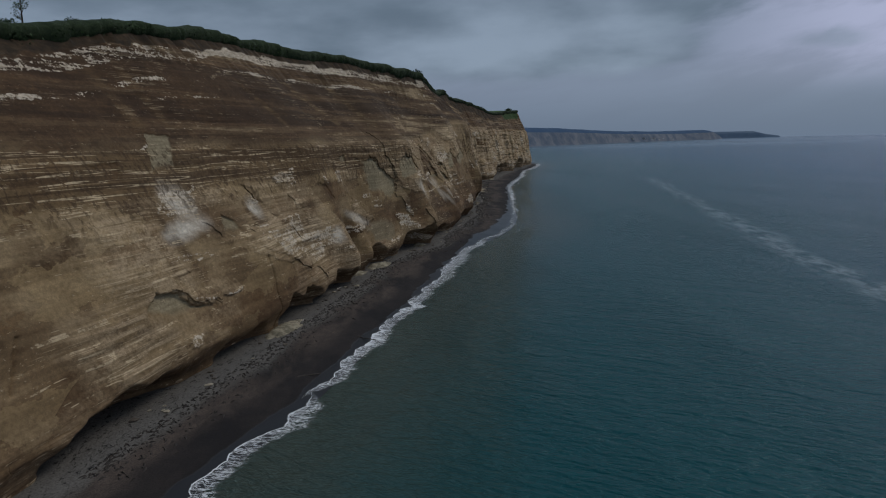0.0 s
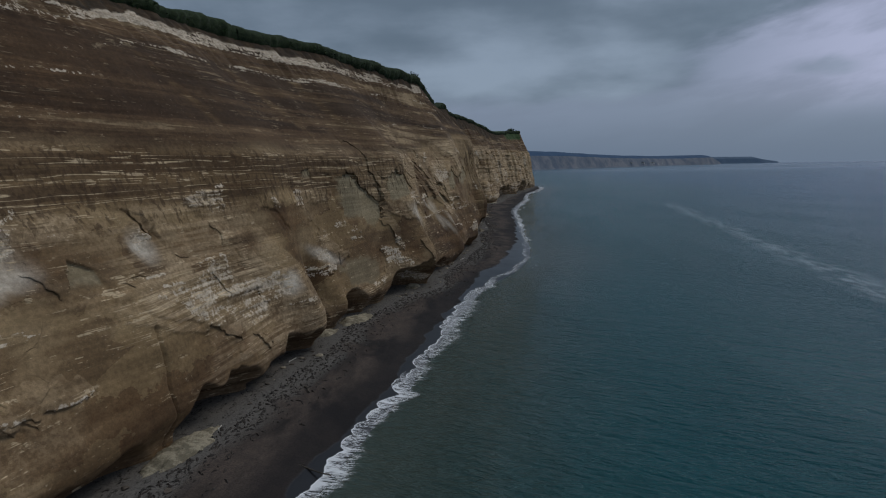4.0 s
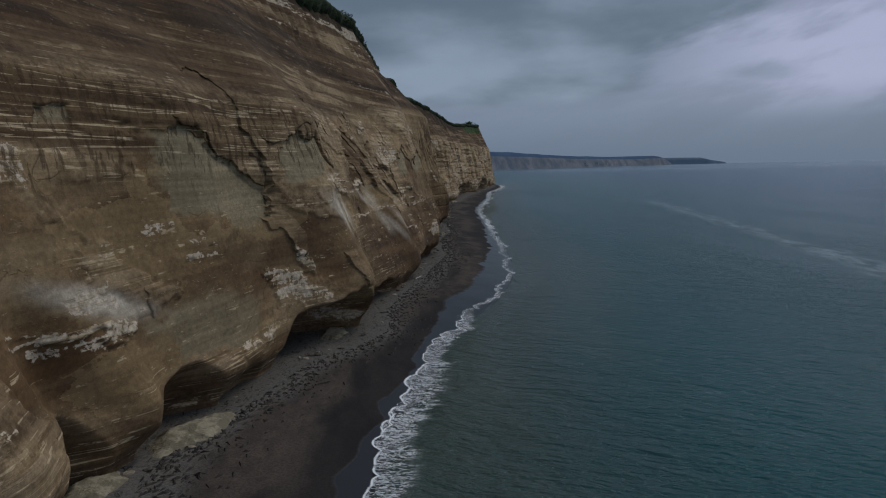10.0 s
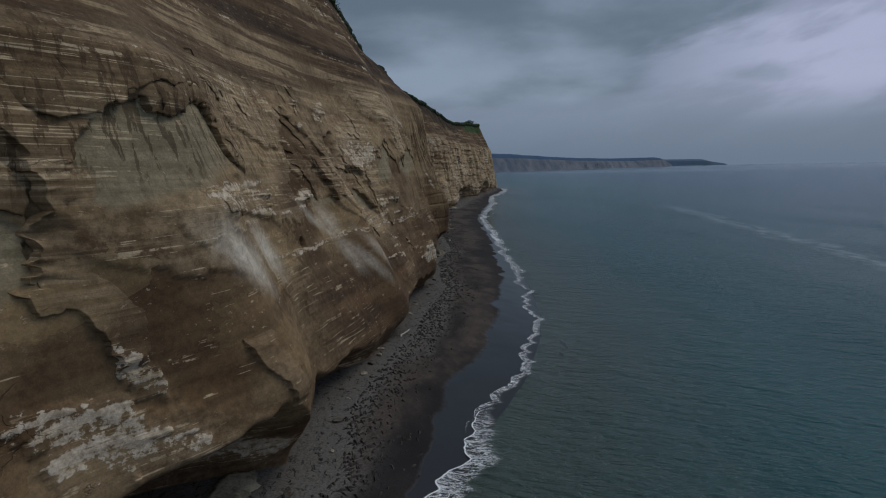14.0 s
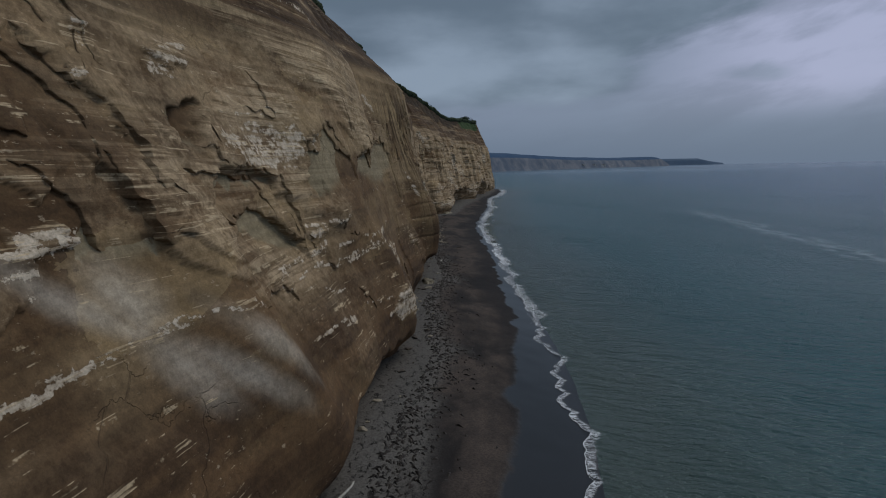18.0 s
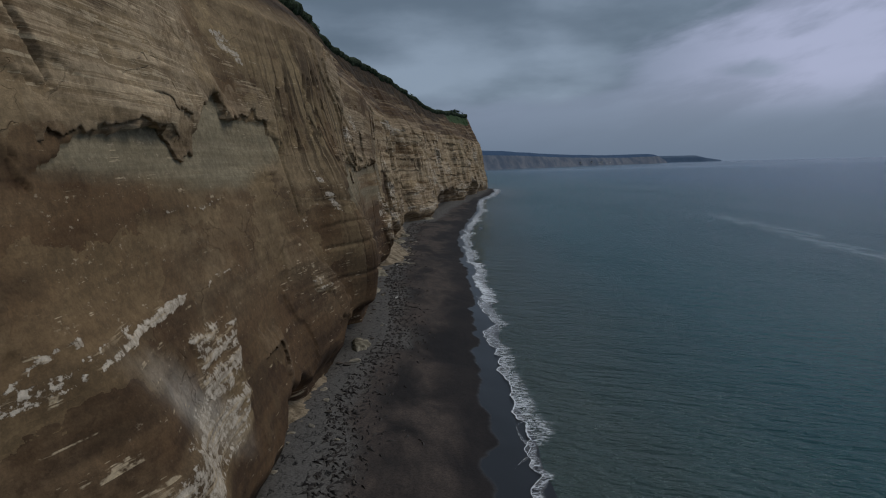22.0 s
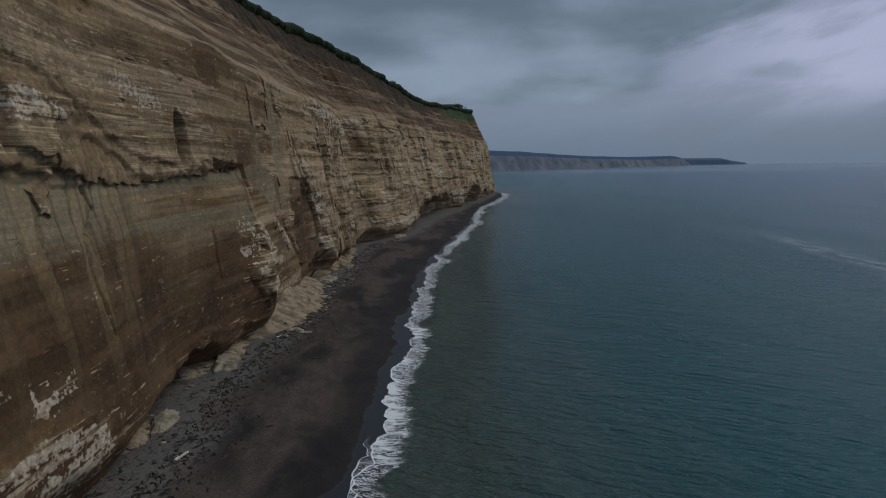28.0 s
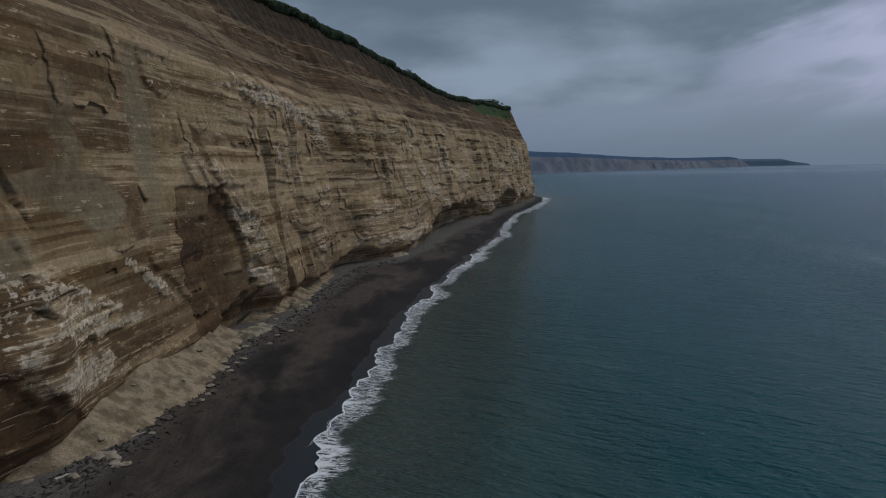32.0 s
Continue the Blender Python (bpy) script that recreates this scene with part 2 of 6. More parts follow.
    dark = n.mix(n.ramp(us, 0.55, 0.58), dark, (0.128, 0.087, 0.053))
    dark = n.mix(n.m("MULTIPLY", n.ramp(us, 0.605, 0.625), n.ramp(blotch, 0.35, 0.6, 0.3, 1.0)), dark, (0.325, 0.250, 0.160))
    col = n.mix(n.m("MULTIPLY", upper, 0.95), col, dark)
    # outer sheets: lighter, here with fine beds and there in blotches; inner faces smooth
    striped = n.ramp(comb_at, 0.46, 0.58)
    sheet = n.m("ADD", n.m("MULTIPLY", striped, n.ramp(thin, 0.43, 0.56, 0.10, 1.10)), n.m("MULTIPLY", n.m("SUBTRACT", 1.0, striped), n.ramp(n.m("ADD", n.m("MULTIPLY", mid, 0.6), n.m("MULTIPLY", grit, 0.4)), 0.40, 0.58, 0.15, 0.80)))
    col = n.mix(n.m("MULTIPLY", n.m("MULTIPLY", level, lower), sheet), col, (0.400, 0.312, 0.208))
    # dark beds under the shelf, striped
    stripe = n.ramp(n.noise(n.scaled(0.5, 0.5, 1.35, bed), 1.0, 3.0, 0.55), 0.44, 0.56)
    col = n.mix(n.m("MULTIPLY", band, 0.88), col, n.mix(stripe, (0.072, 0.046, 0.026), (0.138, 0.094, 0.053)))
    col = n.mix(n.m("MULTIPLY", n.m("MULTIPLY", far, lower), n.ramp(mid, 0.35, 0.6, 0.15, 0.7)), col, (0.430, 0.325, 0.208))
    # farther along the coast the beds stand out, cream on brown
    far_bed = n.noise(n.scaled(0.6, 0.6, 0.75, bed), 1.0, 4.0, 0.6)
    show = n.m("MULTIPLY", n.ramp(n.y, 285.0, 350.0), n.m("MULTIPLY", n.m("SUBTRACT", 1.0, n.m("MULTIPLY", upper, 0.4)), 0.85))
    col = n.mix(n.m("MULTIPLY", show, n.ramp(far_bed, 0.52, 0.56)), col, (0.480, 0.372, 0.245))
    col = n.mix(n.m("MULTIPLY", show, n.ramp(far_bed, 0.44, 0.40)), col, (0.135, 0.082, 0.042))
    # olive, freshly fallen faces
    g = n.ramp(n.m("ADD", green, n.m("MULTIPLY", n.m("SUBTRACT", mid, 0.5), 0.25)), 0.30, 0.72)
    col = n.mix(n.m("MULTIPLY", g, 0.88), col, n.mix(n.ramp(thin, 0.35, 0.7), (0.240, 0.203, 0.134), (0.320, 0.276, 0.188)))
    # faint beds over the whole wall, dipping a little
    dip = n.m("ADD", n.m("ADD", n.z, n.m("MULTIPLY", n.y, -0.02)), n.m("MULTIPLY", bend, 0.6))
    layer = n.noise(n.vec(n.m("MULTIPLY", n.x, 0.03), n.m("MULTIPLY", n.y, 0.03), n.m("MULTIPLY", dip, 1.1)), 1.0, 5.0, 0.65)
    # rusty washes with soft borders
    r = n.m("MULTIPLY", rust, n.ramp(n.m("ADD", blotch, n.m("MULTIPLY", mid, 0.3)), 0.45, 0.72, 0.6, 1.0))
    col = n.mix(n.m("MULTIPLY", r, 0.92), col, n.mix(n.ramp(n.m("ADD", n.m("MULTIPLY", mid, 0.3), n.m("MULTIPLY", thick, 0.7)), 0.44, 0.56), (0.052, 0.030, 0.017), (0.104, 0.062, 0.034)))
    # strips between joints differ in tone
    col = n.mix(n.m("MULTIPLY", n.m("MULTIPLY", jointed, n.ramp(strip, 0.45, 0.55)), 0.7), col, (0.330, 0.250, 0.150))
    col = n.mix(n.m("MULTIPLY", n.m("MULTIPLY", jointed, n.ramp(strip, 0.35, 0.25)), 0.2), col, (0.100, 0.064, 0.036))
    # soft dusting of pale sand
    d = n.m("MULTIPLY", dust, n.ramp(n.noise(n.vec(n.x, n.m("ADD", n.y, n.m("MULTIPLY", n.z, 0.8)), n.m("MULTIPLY", n.z, 0.15)), 0.9, 5.0, 0.6), 0.25, 0.65, 0.7, 1.08))
    col = n.mix(n.m("MINIMUM", d, 0.97), col, (0.60, 0.55, 0.46))
    # pale crusts, ragged at their edges and along the beds
    edge = n.m("ADD", n.m("MULTIPLY", n.m("SUBTRACT", thin, 0.5), 0.75), n.m("ADD", n.m("MULTIPLY", n.m("SUBTRACT", mid, 0.5), 0.55), n.m("MULTIPLY", n.m("SUBTRACT", grit, 0.5), 0.95)))
    p = n.ramp(n.m("ADD", pale, edge), 0.46, 0.52)
    col = n.mix(n.m("MULTIPLY", p, 0.88), col, n.mix(n.ramp(grit, 0.3, 0.7), (0.420, 0.350, 0.262), (0.600, 0.535, 0.435)))
    # short pale scratches along the beds, in clusters
    cm = n.m("MULTIPLY", n.ramp(comb, 0.57, 0.61), n.ramp(n.m("ADD", n.m("ADD", comb_at, n.m("MULTIPLY", show, 0.07)), n.m("MULTIPLY", n.m("SUBTRACT", pale, 0.1), 0.5)), 0.60, 0.68))
    cm = n.m("MULTIPLY", cm, n.m("SUBTRACT", 1.0, n.m("MAXIMUM", n.m("MULTIPLY", rust, 0.45), n.m("MULTIPLY", g, 0.6))))
    cm = n.m("MULTIPLY", cm, n.m("SUBTRACT", 1.0, n.m("MULTIPLY", upper, 0.8)))
    col = n.mix(n.m("MULTIPLY", cm, 0.75), col, (0.500, 0.395, 0.262))
    # hair-thin light beds, broken along their run
    contour = n.ramp(n.m("ABSOLUTE", n.m("SUBTRACT", hair, 0.5)), 0.006, 0.020, 1.0, 0.0)
    broken = n.ramp(n.m("ADD", n.noise(n.scaled(0.5, 0.5, 0.9), 1.0, 4.0, 0.65), n.m("MULTIPLY", n.m("ADD", lines, band), 0.16)), 0.60, 0.66)
    col = n.mix(n.m("MULTIPLY", n.m("MULTIPLY", contour, broken), n.m("SUBTRACT", 0.80, n.m("MULTIPLY", upper, 0.5))), col, (0.560, 0.455, 0.310))
    # flecks of bare pale stone
    fleck = n.ramp(n.noise(n.scaled(1.7, 1.7, 3.6), 1.0, 4.0, 0.7), 0.635, 0.665)
    fleck = n.m("MULTIPLY", fleck, n.m("MULTIPLY", n.ramp(comb_at, 0.42, 0.62), n.m("SUBTRACT", 1.0, n.m("MULTIPLY", upper, 0.5))))
    col = n.mix(n.m("MULTIPLY", fleck, 0.6), col, (0.520, 0.430, 0.310))
    # water stains down the face, dark seams
    st = n.m("MULTIPLY", n.ramp(streak, 0.53, 0.57), damp)
    col = n.mix(n.m("MULTIPLY", st, 0.80), col, (0.062, 0.040, 0.024))
    col = n.mix(n.m("MULTIPLY", seam, 0.65), col, (0.045, 0.030, 0.019))
    # dark soil and turf roots under the rim; moss and painted shade in hollows
    col = n.mix(n.ramp(n.m("ADD", soil_and_shade, n.m("MULTIPLY", n.m("SUBTRACT", grit, 0.5), 0.7)), 0.40, 0.6), col, n.mix(n.ramp(mid, 0.3, 0.7), (0.030, 0.023, 0.016), (0.066, 0.045, 0.027)))
    # thin beds and grain, lighter and darker
    much = n.m("ADD", n.m("MULTIPLY", level, 0.25), n.m("ADD", n.m("MULTIPLY", lines, 0.25), n.m("MULTIPLY", upper, 0.22)))
    bands = n.m("ADD", 1.0, n.m("MULTIPLY", n.m("MULTIPLY", n.m("SUBTRACT", n.ramp(thin, 0.45, 0.55), 0.5), 0.40), much))
    bands = n.m("MULTIPLY", bands, n.m("ADD", 1.0, n.m("MULTIPLY", n.m("MULTIPLY", n.m("SUBTRACT", chip, 0.5), 0.38), n.m("ADD", blocky, 0.06))))
    bands = n.m("MULTIPLY", bands, n.ramp(layer, 0.36, 0.62, 0.90, 1.07))
    tone = n.m("MULTIPLY", bands, n.m("MULTIPLY", n.ramp(grit, 0.32, 0.68, 0.81, 1.16), n.ramp(fine, 0.3, 0.7, 0.87, 1.11)))
    shade = n.t.nodes.new("ShaderNodeVectorMath")
    shade.operation = "MULTIPLY"
    n.put(shade.inputs[0], col)
    n.put(shade.inputs[1], n.vec(n.m("MULTIPLY", tone, 1.0), n.m("MULTIPLY", tone, 0.985), n.m("MULTIPLY", tone, 1.0)))
    rich = n.t.nodes.new("ShaderNodeHueSaturation")
    rich.inputs["Saturation"].default_value, rich.inputs["Value"].default_value = 1.13, 0.98
    n.put(rich.inputs["Color"], shade.outputs[0])
    col = rich.outputs[0]
    col = n.mix(n.ramp(n.m("ADD", grass, n.m("MULTIPLY", n.m("SUBTRACT", mid, 0.5), 0.8)), 0.4, 0.6), col, n.mix(n.ramp(grit, 0.3, 0.7), (0.024, 0.046, 0.015), (0.048, 0.082, 0.026)))
    crack = n.cells(n.vec(n.m("MULTIPLY", n.x, 0.2), n.m("ADD", n.m("MULTIPLY", n.y, 0.16), n.m("MULTIPLY", mid, 0.7)), n.m("ADD", n.m("MULTIPLY", n.z, 0.25), n.m("MULTIPLY", mid, 0.7))), 1.0, "DISTANCE_TO_EDGE")
    ck = n.m("MULTIPLY", n.ramp(crack, 0.0, 0.010, 1.0, 0.0), n.m("MULTIPLY", lower, n.ramp(blotch, 0.56, 0.62)))
    rough = n.m("ADD", 0.10, n.m("MULTIPLY", n.m("ADD", level, n.m("MULTIPLY", upper, 0.5)), 0.75))
    h = n.m("MULTIPLY", n.m("ADD", n.m("MULTIPLY", thin, 0.6), n.m("MULTIPLY", grit, 0.20)), rough)
    h = n.m("ADD", h, n.m("ADD", n.m("MULTIPLY", fine, 0.08), n.m("ADD", n.m("MULTIPLY", p, 0.10), n.m("MULTIPLY", cm, 0.12))))
    h = n.m("ADD", h, n.m("MULTIPLY", n.m("ADD", n.m("MULTIPLY", panel, 0.6), n.m("MULTIPLY", chip, 0.25)), blocky))
    h = n.m("ADD", h, n.m("MULTIPLY", n.m("SUBTRACT", strip, seam), n.m("MULTIPLY", jointed, 1.0)))
    h = n.m("SUBTRACT", h, n.m("MULTIPLY", ck, 0.4))
    return n.done(col, 0.92, n.bump(h, 1.0, 0.16), 0.25)


def sand_material():
    n = Nodes("dark_beach_sand")
    sea, foot, soaked = n.rgb("shore")[:3]     # metres to the water / 40, metres to the cliff / 40, the wetted strip ends at 0.5
    big_n = n.noise(n.scaled(0.16, 0.07, 0.1), 1.0, 5.0, 0.6, 0.4)
    mid = n.noise(n.scaled(0.9, 0.45, 0.5), 1.0, 5.0, 0.6)
    grit = n.noise(n.scaled(6, 6, 6), 1.0, 5.0, 0.7)
    col = n.mix(n.ramp(big_n, 0.38, 0.58), (0.015, 0.012, 0.0115), (0.084, 0.063, 0.052))
    col = n.mix(n.ramp(mid, 0.35, 0.7, 0, 0.5), col, (0.023, 0.020, 0.019))
    # wrack and shingle towards the cliff
    w = n.ramp(n.m("ADD", foot, n.m("MULTIPLY", n.m("SUBTRACT", big_n, 0.5), 0.25)), 0.07, 0.15, 1.0, 0.0)
    weed = n.ramp(n.noise(n.scaled(2.6, 1.3, 1.0), 1.0, 6.0, 0.72, 0.8), 0.55, 0.63)
    rubble = n.mix(weed, (0.135, 0.124, 0.112), (0.010, 0.009, 0.0085))
    col = n.mix(n.m("MULTIPLY", w, 0.9), col, rubble)
    damp = n.ramp(n.m("ADD", sea, n.m("MULTIPLY", n.m("SUBTRACT", big_n, 0.5), 0.16)), 0.13, 0.22, 1.0, 0.0)
    col = n.mix(n.m("MULTIPLY", damp, 0.8), col, (0.012, 0.0105, 0.0118))
    wet = n.ramp(n.m("ADD", soaked, n.m("MULTIPLY", n.m("SUBTRACT", mid, 0.5), 0.10)), 0.47, 0.54, 1.0, 0.0)
    col = n.mix(n.m("MULTIPLY", wet, 0.9), col, (0.010, 0.010, 0.0125))
    col = n.mix(n.ramp(grit, 0.42, 0.62, 0.0, 0.5), col, (0.011, 0.0095, 0.009))
    speck = n.ramp(n.noise(n.scaled(3.4, 2.6, 3), 1.0, 4.0, 0.7), 0.66, 0.70)
    col = n.mix(n.m("MULTIPLY", n.m("MULTIPLY", speck, w), 0.85), col, (0.24, 0.22, 0.195))
    dry = n.m("SUBTRACT", 1.0, n.m("MULTIPLY", wet, 0.95))
    h = n.m("ADD", n.m("MULTIPLY", mid, 0.6), n.m("ADD", n.m("MULTIPLY", grit, 0.15), n.m("MULTIPLY", n.m("MULTIPLY", weed, w), 0.5)))
    nor = n.bump(n.m("MULTIPLY", h, dry), 0.6, 0.2)
    return n.done(col, n.m("SUBTRACT", 0.95, n.m("MULTIPLY", wet, 0.66)), nor, 0.25)


def water_material():
    n = Nodes("sea_water")
    off, near, _ = n.rgb("depth")[:3]           # metres offshore / 60 and / 400
    patch = n.noise(n.scaled(0.012, 0.006, 0.01), 1.0, 4.0, 0.6)
    murk = n.noise(n.scaled(0.16, 0.05, 0.1), 1.0, 5.0, 0.6, 0.5)
    o = n.m("ADD", off, n.m("MULTIPLY", n.m("SUBTRACT", murk, 0.5), 0.25))
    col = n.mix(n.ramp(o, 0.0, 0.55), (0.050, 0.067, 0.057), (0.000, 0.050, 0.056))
    # deep-water blue offshore, with the sky's reflection put into the base colour
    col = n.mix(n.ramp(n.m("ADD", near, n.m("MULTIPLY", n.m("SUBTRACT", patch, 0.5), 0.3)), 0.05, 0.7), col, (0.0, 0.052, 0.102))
    # crossing ripples, drawn out along the shore
    r1 = n.noise(n.vec(n.m("MULTIPLY", n.x, 0.09), n.m("ADD", n.m("MULTIPLY", n.y, 0.28), n.m("MULTIPLY", n.x, 0.15)), 0.0), 1.0, 3.0, 0.55, 0.3)
    r2 = n.noise(n.vec(n.m("MULTIPLY", n.x, 0.5), n.m("ADD", n.m("MULTIPLY", n.y, 1.15), n.m("MULTIPLY", n.x, 0.4)), 0.0), 1.0, 4.0, 0.6)
    r3 = n.noise(n.scaled(2.2, 3.0, 1), 1.0, 3.0, 0.6)
    gust = n.noise(n.scaled(0.03, 0.008, 0.01), 1.0, 3.0, 0.6)
    h = n.m("ADD", n.m("MULTIPLY", r1, 1.0), n.m("ADD", n.m("MULTIPLY", r2, 0.85), n.m("MULTIPLY", r3, 0.14)))
    h = n.m("MULTIPLY", h, n.ramp(gust, 0.35, 0.7, 0.6, 1.1))
    # a pale line of drifting foam off the shore
    wob = n.m("MULTIPLY", n.m("SUBTRACT", n.noise(n.scaled(0.03, 0.03, 0.01), 1.0, 4.0, 0.6), 0.5), 14.0)
    line = n.m("ADD", n.m("SUBTRACT", n.x, n.m("MULTIPLY", n.y, 0.19)), n.m("SUBTRACT", wob, 55.5))
    slick = n.m("MULTIPLY", n.ramp(n.m("ABSOLUTE", line), 0.5, 7.0, 1.0, 0.0), n.m("MULTIPLY", n.ramp(n.y, 480.0, 400.0), n.ramp(n.noise(n.scaled(0.35, 0.10, 0.1), 1.0, 6.0, 0.7), 0.42, 0.58)))
    col = n.mix(n.m("MULTIPLY", slick, 0.5), col, (0.25, 0.30, 0.32))
    # sheen of the low bright sky under the far shore, painted into the colour
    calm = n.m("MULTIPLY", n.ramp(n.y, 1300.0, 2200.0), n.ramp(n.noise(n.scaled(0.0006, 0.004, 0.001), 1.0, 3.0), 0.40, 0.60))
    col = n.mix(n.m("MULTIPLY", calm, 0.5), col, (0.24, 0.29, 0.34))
    n.bsdf.inputs["IOR"].default_value = 1.33
    n.bsdf.inputs["Specular Tint"].default_value = (0.36, 0.80, 1.0, 1.0)
    return n.done(col, 0.16, n.bump(h, 1.0, 1.1), 0.30)


def foam_material():
    n = Nodes("sea_foam")
    v, s, k = n.rgb("band")[:3]                 # across the band, thickness, strength
    holes = n.noise(n.scaled(0.45, 1.5, 1), 1.0, 6.0, 0.70, 0.5)
    n1 = n.noise(n.scaled(0.55, 2.0, 1), 1.0, 5.0, 0.62, 0.8)
    n2 = n.noise(n.scaled(1.1, 1.3, 1), 1.0, 4.0, 0.6, 0.9)
    streaks = n.ramp(n.m("ABSOLUTE", n.m("SUBTRACT", n1, 0.5)), 0.006, 0.045, 0.85, 0.0)
    veins = n.ramp(n.m("ABSOLUTE", n.m("SUBTRACT", n2, 0.5)), 0.004, 0.030, 0.6, 0.0)
    body = n.ramp(n.m("ADD", holes, n.m("MULTIPLY", n.m("SUBTRACT", k, 0.8), 0.7)), 0.50, 0.66)
    a = n.m("MAXIMUM", n.m("MAXIMUM", streaks, veins), n.m("MULTIPLY", body, 0.85))
    a = n.m("MULTIPLY", a, n.ramp(k, 0.15, 0.75, 0.15, 1.0))
    torn = n.m("ADD", v, n.m("MULTIPLY", n.m("SUBTRACT", holes, 0.5), 0.7))
    a = n.m("MULTIPLY", a, n.ramp(torn, 0.55, 0.85, 1.0, 0.0))
    front = n.m("MULTIPLY", n.ramp(v, 0.01, 0.03), n.ramp(v, 0.04, 0.085, 0.95, 0.0))
    a = n.m("MAXIMUM", a, n.m("MULTIPLY", front, n.ramp(holes, 0.34, 0.48, 0.25, 1.0)))
    a = n.m("MULTIPLY", a, n.ramp(v, 0.0, 0.02))
    n.done((0.76, 0.78, 0.81), 0.7, n.bump(holes, 0.5, 0.1), 0.3)
    tr = n.t.nodes.new("ShaderNodeBsdfTransparent")
    mx = n.t.nodes.new("ShaderNodeMixShader")
    n.put(mx.inputs[0], a)
    n.t.links.new(tr.outputs[0], mx.inputs[1])
    n.t.links.new(n.bsdf.outputs[0], mx.inputs[2])
    n.t.links.new(mx.outputs[0], n.out.inputs[0])
    return n.mat


def two_tone(name, a, b, scale=1.0, rough=0.9, bump=0.4, dist=0.05, lo=0.35, hi=0.65, spec=0.25):
    n = Nodes(name)
    f = n.noise(n.pos, scale, 5.0, 0.6)
    g = n.noise(n.pos, scale * 7, 4.0, 0.65)
    info = n.t.nodes.new("ShaderNodeObjectInfo")
    col = n.mix(n.ramp(f, lo, hi), a, b)
    col = n.mix(n.ramp(g, 0.3, 0.75, 0, 0.4), col, tuple(c * 0.55 for c in a))
    col = n.mix(n.m("MULTIPLY", info.outputs["Random"], 0.25), col, tuple(c * 1.3 for c in b))
    return n.done(col, rough, n.bump(n.m("ADD", f, n.m("MULTIPLY", g, 0.4)), bump, dist), spec)


def leaf_material(name, a, b):
    n = Nodes(name)
    geo = n.t.nodes.new("ShaderNodeNewGeometry")
    col = n.mix(geo.outputs["Random Per Island"], a, b)
    f = n.noise(n.pos, 0.25, 3.0)
    col = n.mix(n.ramp(f, 0.35, 0.65, 0, 0.5), col, tuple(c * 0.6 for c in a))
    return n.done(col, 0.75, None, 0.25)


M_CLIFF = cliff_material()
M_SAND = sand_material()
M_WATER = water_material()
M_FOAM = foam_material()
M_GRASS = two_tone("meadow_grass", (0.030, 0.060, 0.018), (0.065, 0.105, 0.030), 0.15, 0.9, 0.8, 0.3)
M_TURF = two_tone("turf_mat", (0.010, 0.019, 0.008), (0.027, 0.044, 0.016), 1.6, 0.9, 1.0, 0.25)
M_LEAF = leaf_material("turf_leaves", (0.018, 0.036, 0.012), (0.050, 0.085, 0.026))
M_DRYLEAF = leaf_material("bush_leaves", (0.022, 0.040, 0.016), (0.045, 0.075, 0.026))
M_BARK = two_tone("dark_bark", (0.045, 0.036, 0.028), (0.085, 0.068, 0.052), 3.0)
M_DRIFT = two_tone("bleached_driftwood", (0.34, 0.31, 0.27), (0.52, 0.49, 0.44), 4.0)
M_DARKWOOD = two_tone("soaked_driftwood", (0.045, 0.038, 0.032), (0.09, 0.075, 0.06), 4.0)
M_STONE = two_tone("fallen_stone", (0.19, 0.155, 0.11), (0.36, 0.31, 0.235), 0.8, bump=0.7, dist=0.1)
M_SHELF = two_tone("worn_rock_shelf", (0.125, 0.106, 0.072), (0.330, 0.285, 0.205), 0.9, bump=1.0, dist=0.25, lo=0.42, hi=0.58)
M_DARKSTONE = two_tone("wet_stone", (0.055, 0.046, 0.038), (0.12, 0.098, 0.078), 1.2, bump=0.7, dist=0.1)
M_SLIP = two_tone("fallen_sand", (0.150, 0.110, 0.068), (0.370, 0.290, 0.195), 0.7, bump=1.0, dist=0.4, lo=0.4, hi=0.6)
M_WEED = two_tone("rotting_seaweed", (0.020, 0.016, 0.014), (0.045, 0.035, 0.028), 3.0, 0.7)
# the blue of these three is haze over the bay, put into the base colour
M_HAZEWOOD = two_tone("haze_tinted_woods", (0.020, 0.054, 0.112), (0.028, 0.066, 0.130), 0.02, bump=0.2)
M_HAZECLIFF = two_tone("haze_tinted_chalky_cliff", (0.085, 0.112, 0.155), (0.185, 0.195, 0.220), 0.02, bump=0.2)
M_HAZECAPE = two_tone("haze_tinted_cape_woods", (0.062, 0.102, 0.160), (0.070, 0.112, 0.170), 0.01, bump=0.1)
M_HOUSE = two_tone("pale_house_wall", (0.36, 0.36, 0.36), (0.42, 0.42, 0.42), 0.2)
M_ROOF = two_tone("grey_roof", (0.12, 0.13, 0.14), (0.15, 0.16, 0.17), 0.2)


# ---- plan of the coast: x across (sea to +x), y along the shore, z up ----
NOSE = ((-250, -95), (-60, -55), (30, -37), (50, -33.5), (75, -28.5), (92, -25), (105, -22), (115, -20.5), (128, -18), (137, -17), (150, -13), (158, -10.4), (164, -6.4),
        (171, -3), (180, -3), (190, -1), (204, 2.8), (220, 5.5), (237, 9.4), (248, 9.5), (262, 9.8), (277, 12.5), (284, 14.3), (300, 14.5), (320, 14),
        (341, 16.2), (355, 16.4), (370, 17), (385, 19.3), (402, 19.5), (427, 22), (440, 28), (457, 33), (482, 37), (550, 52), (586, 63), (690, 86), (722, 93), (745, 60), (770, -60))
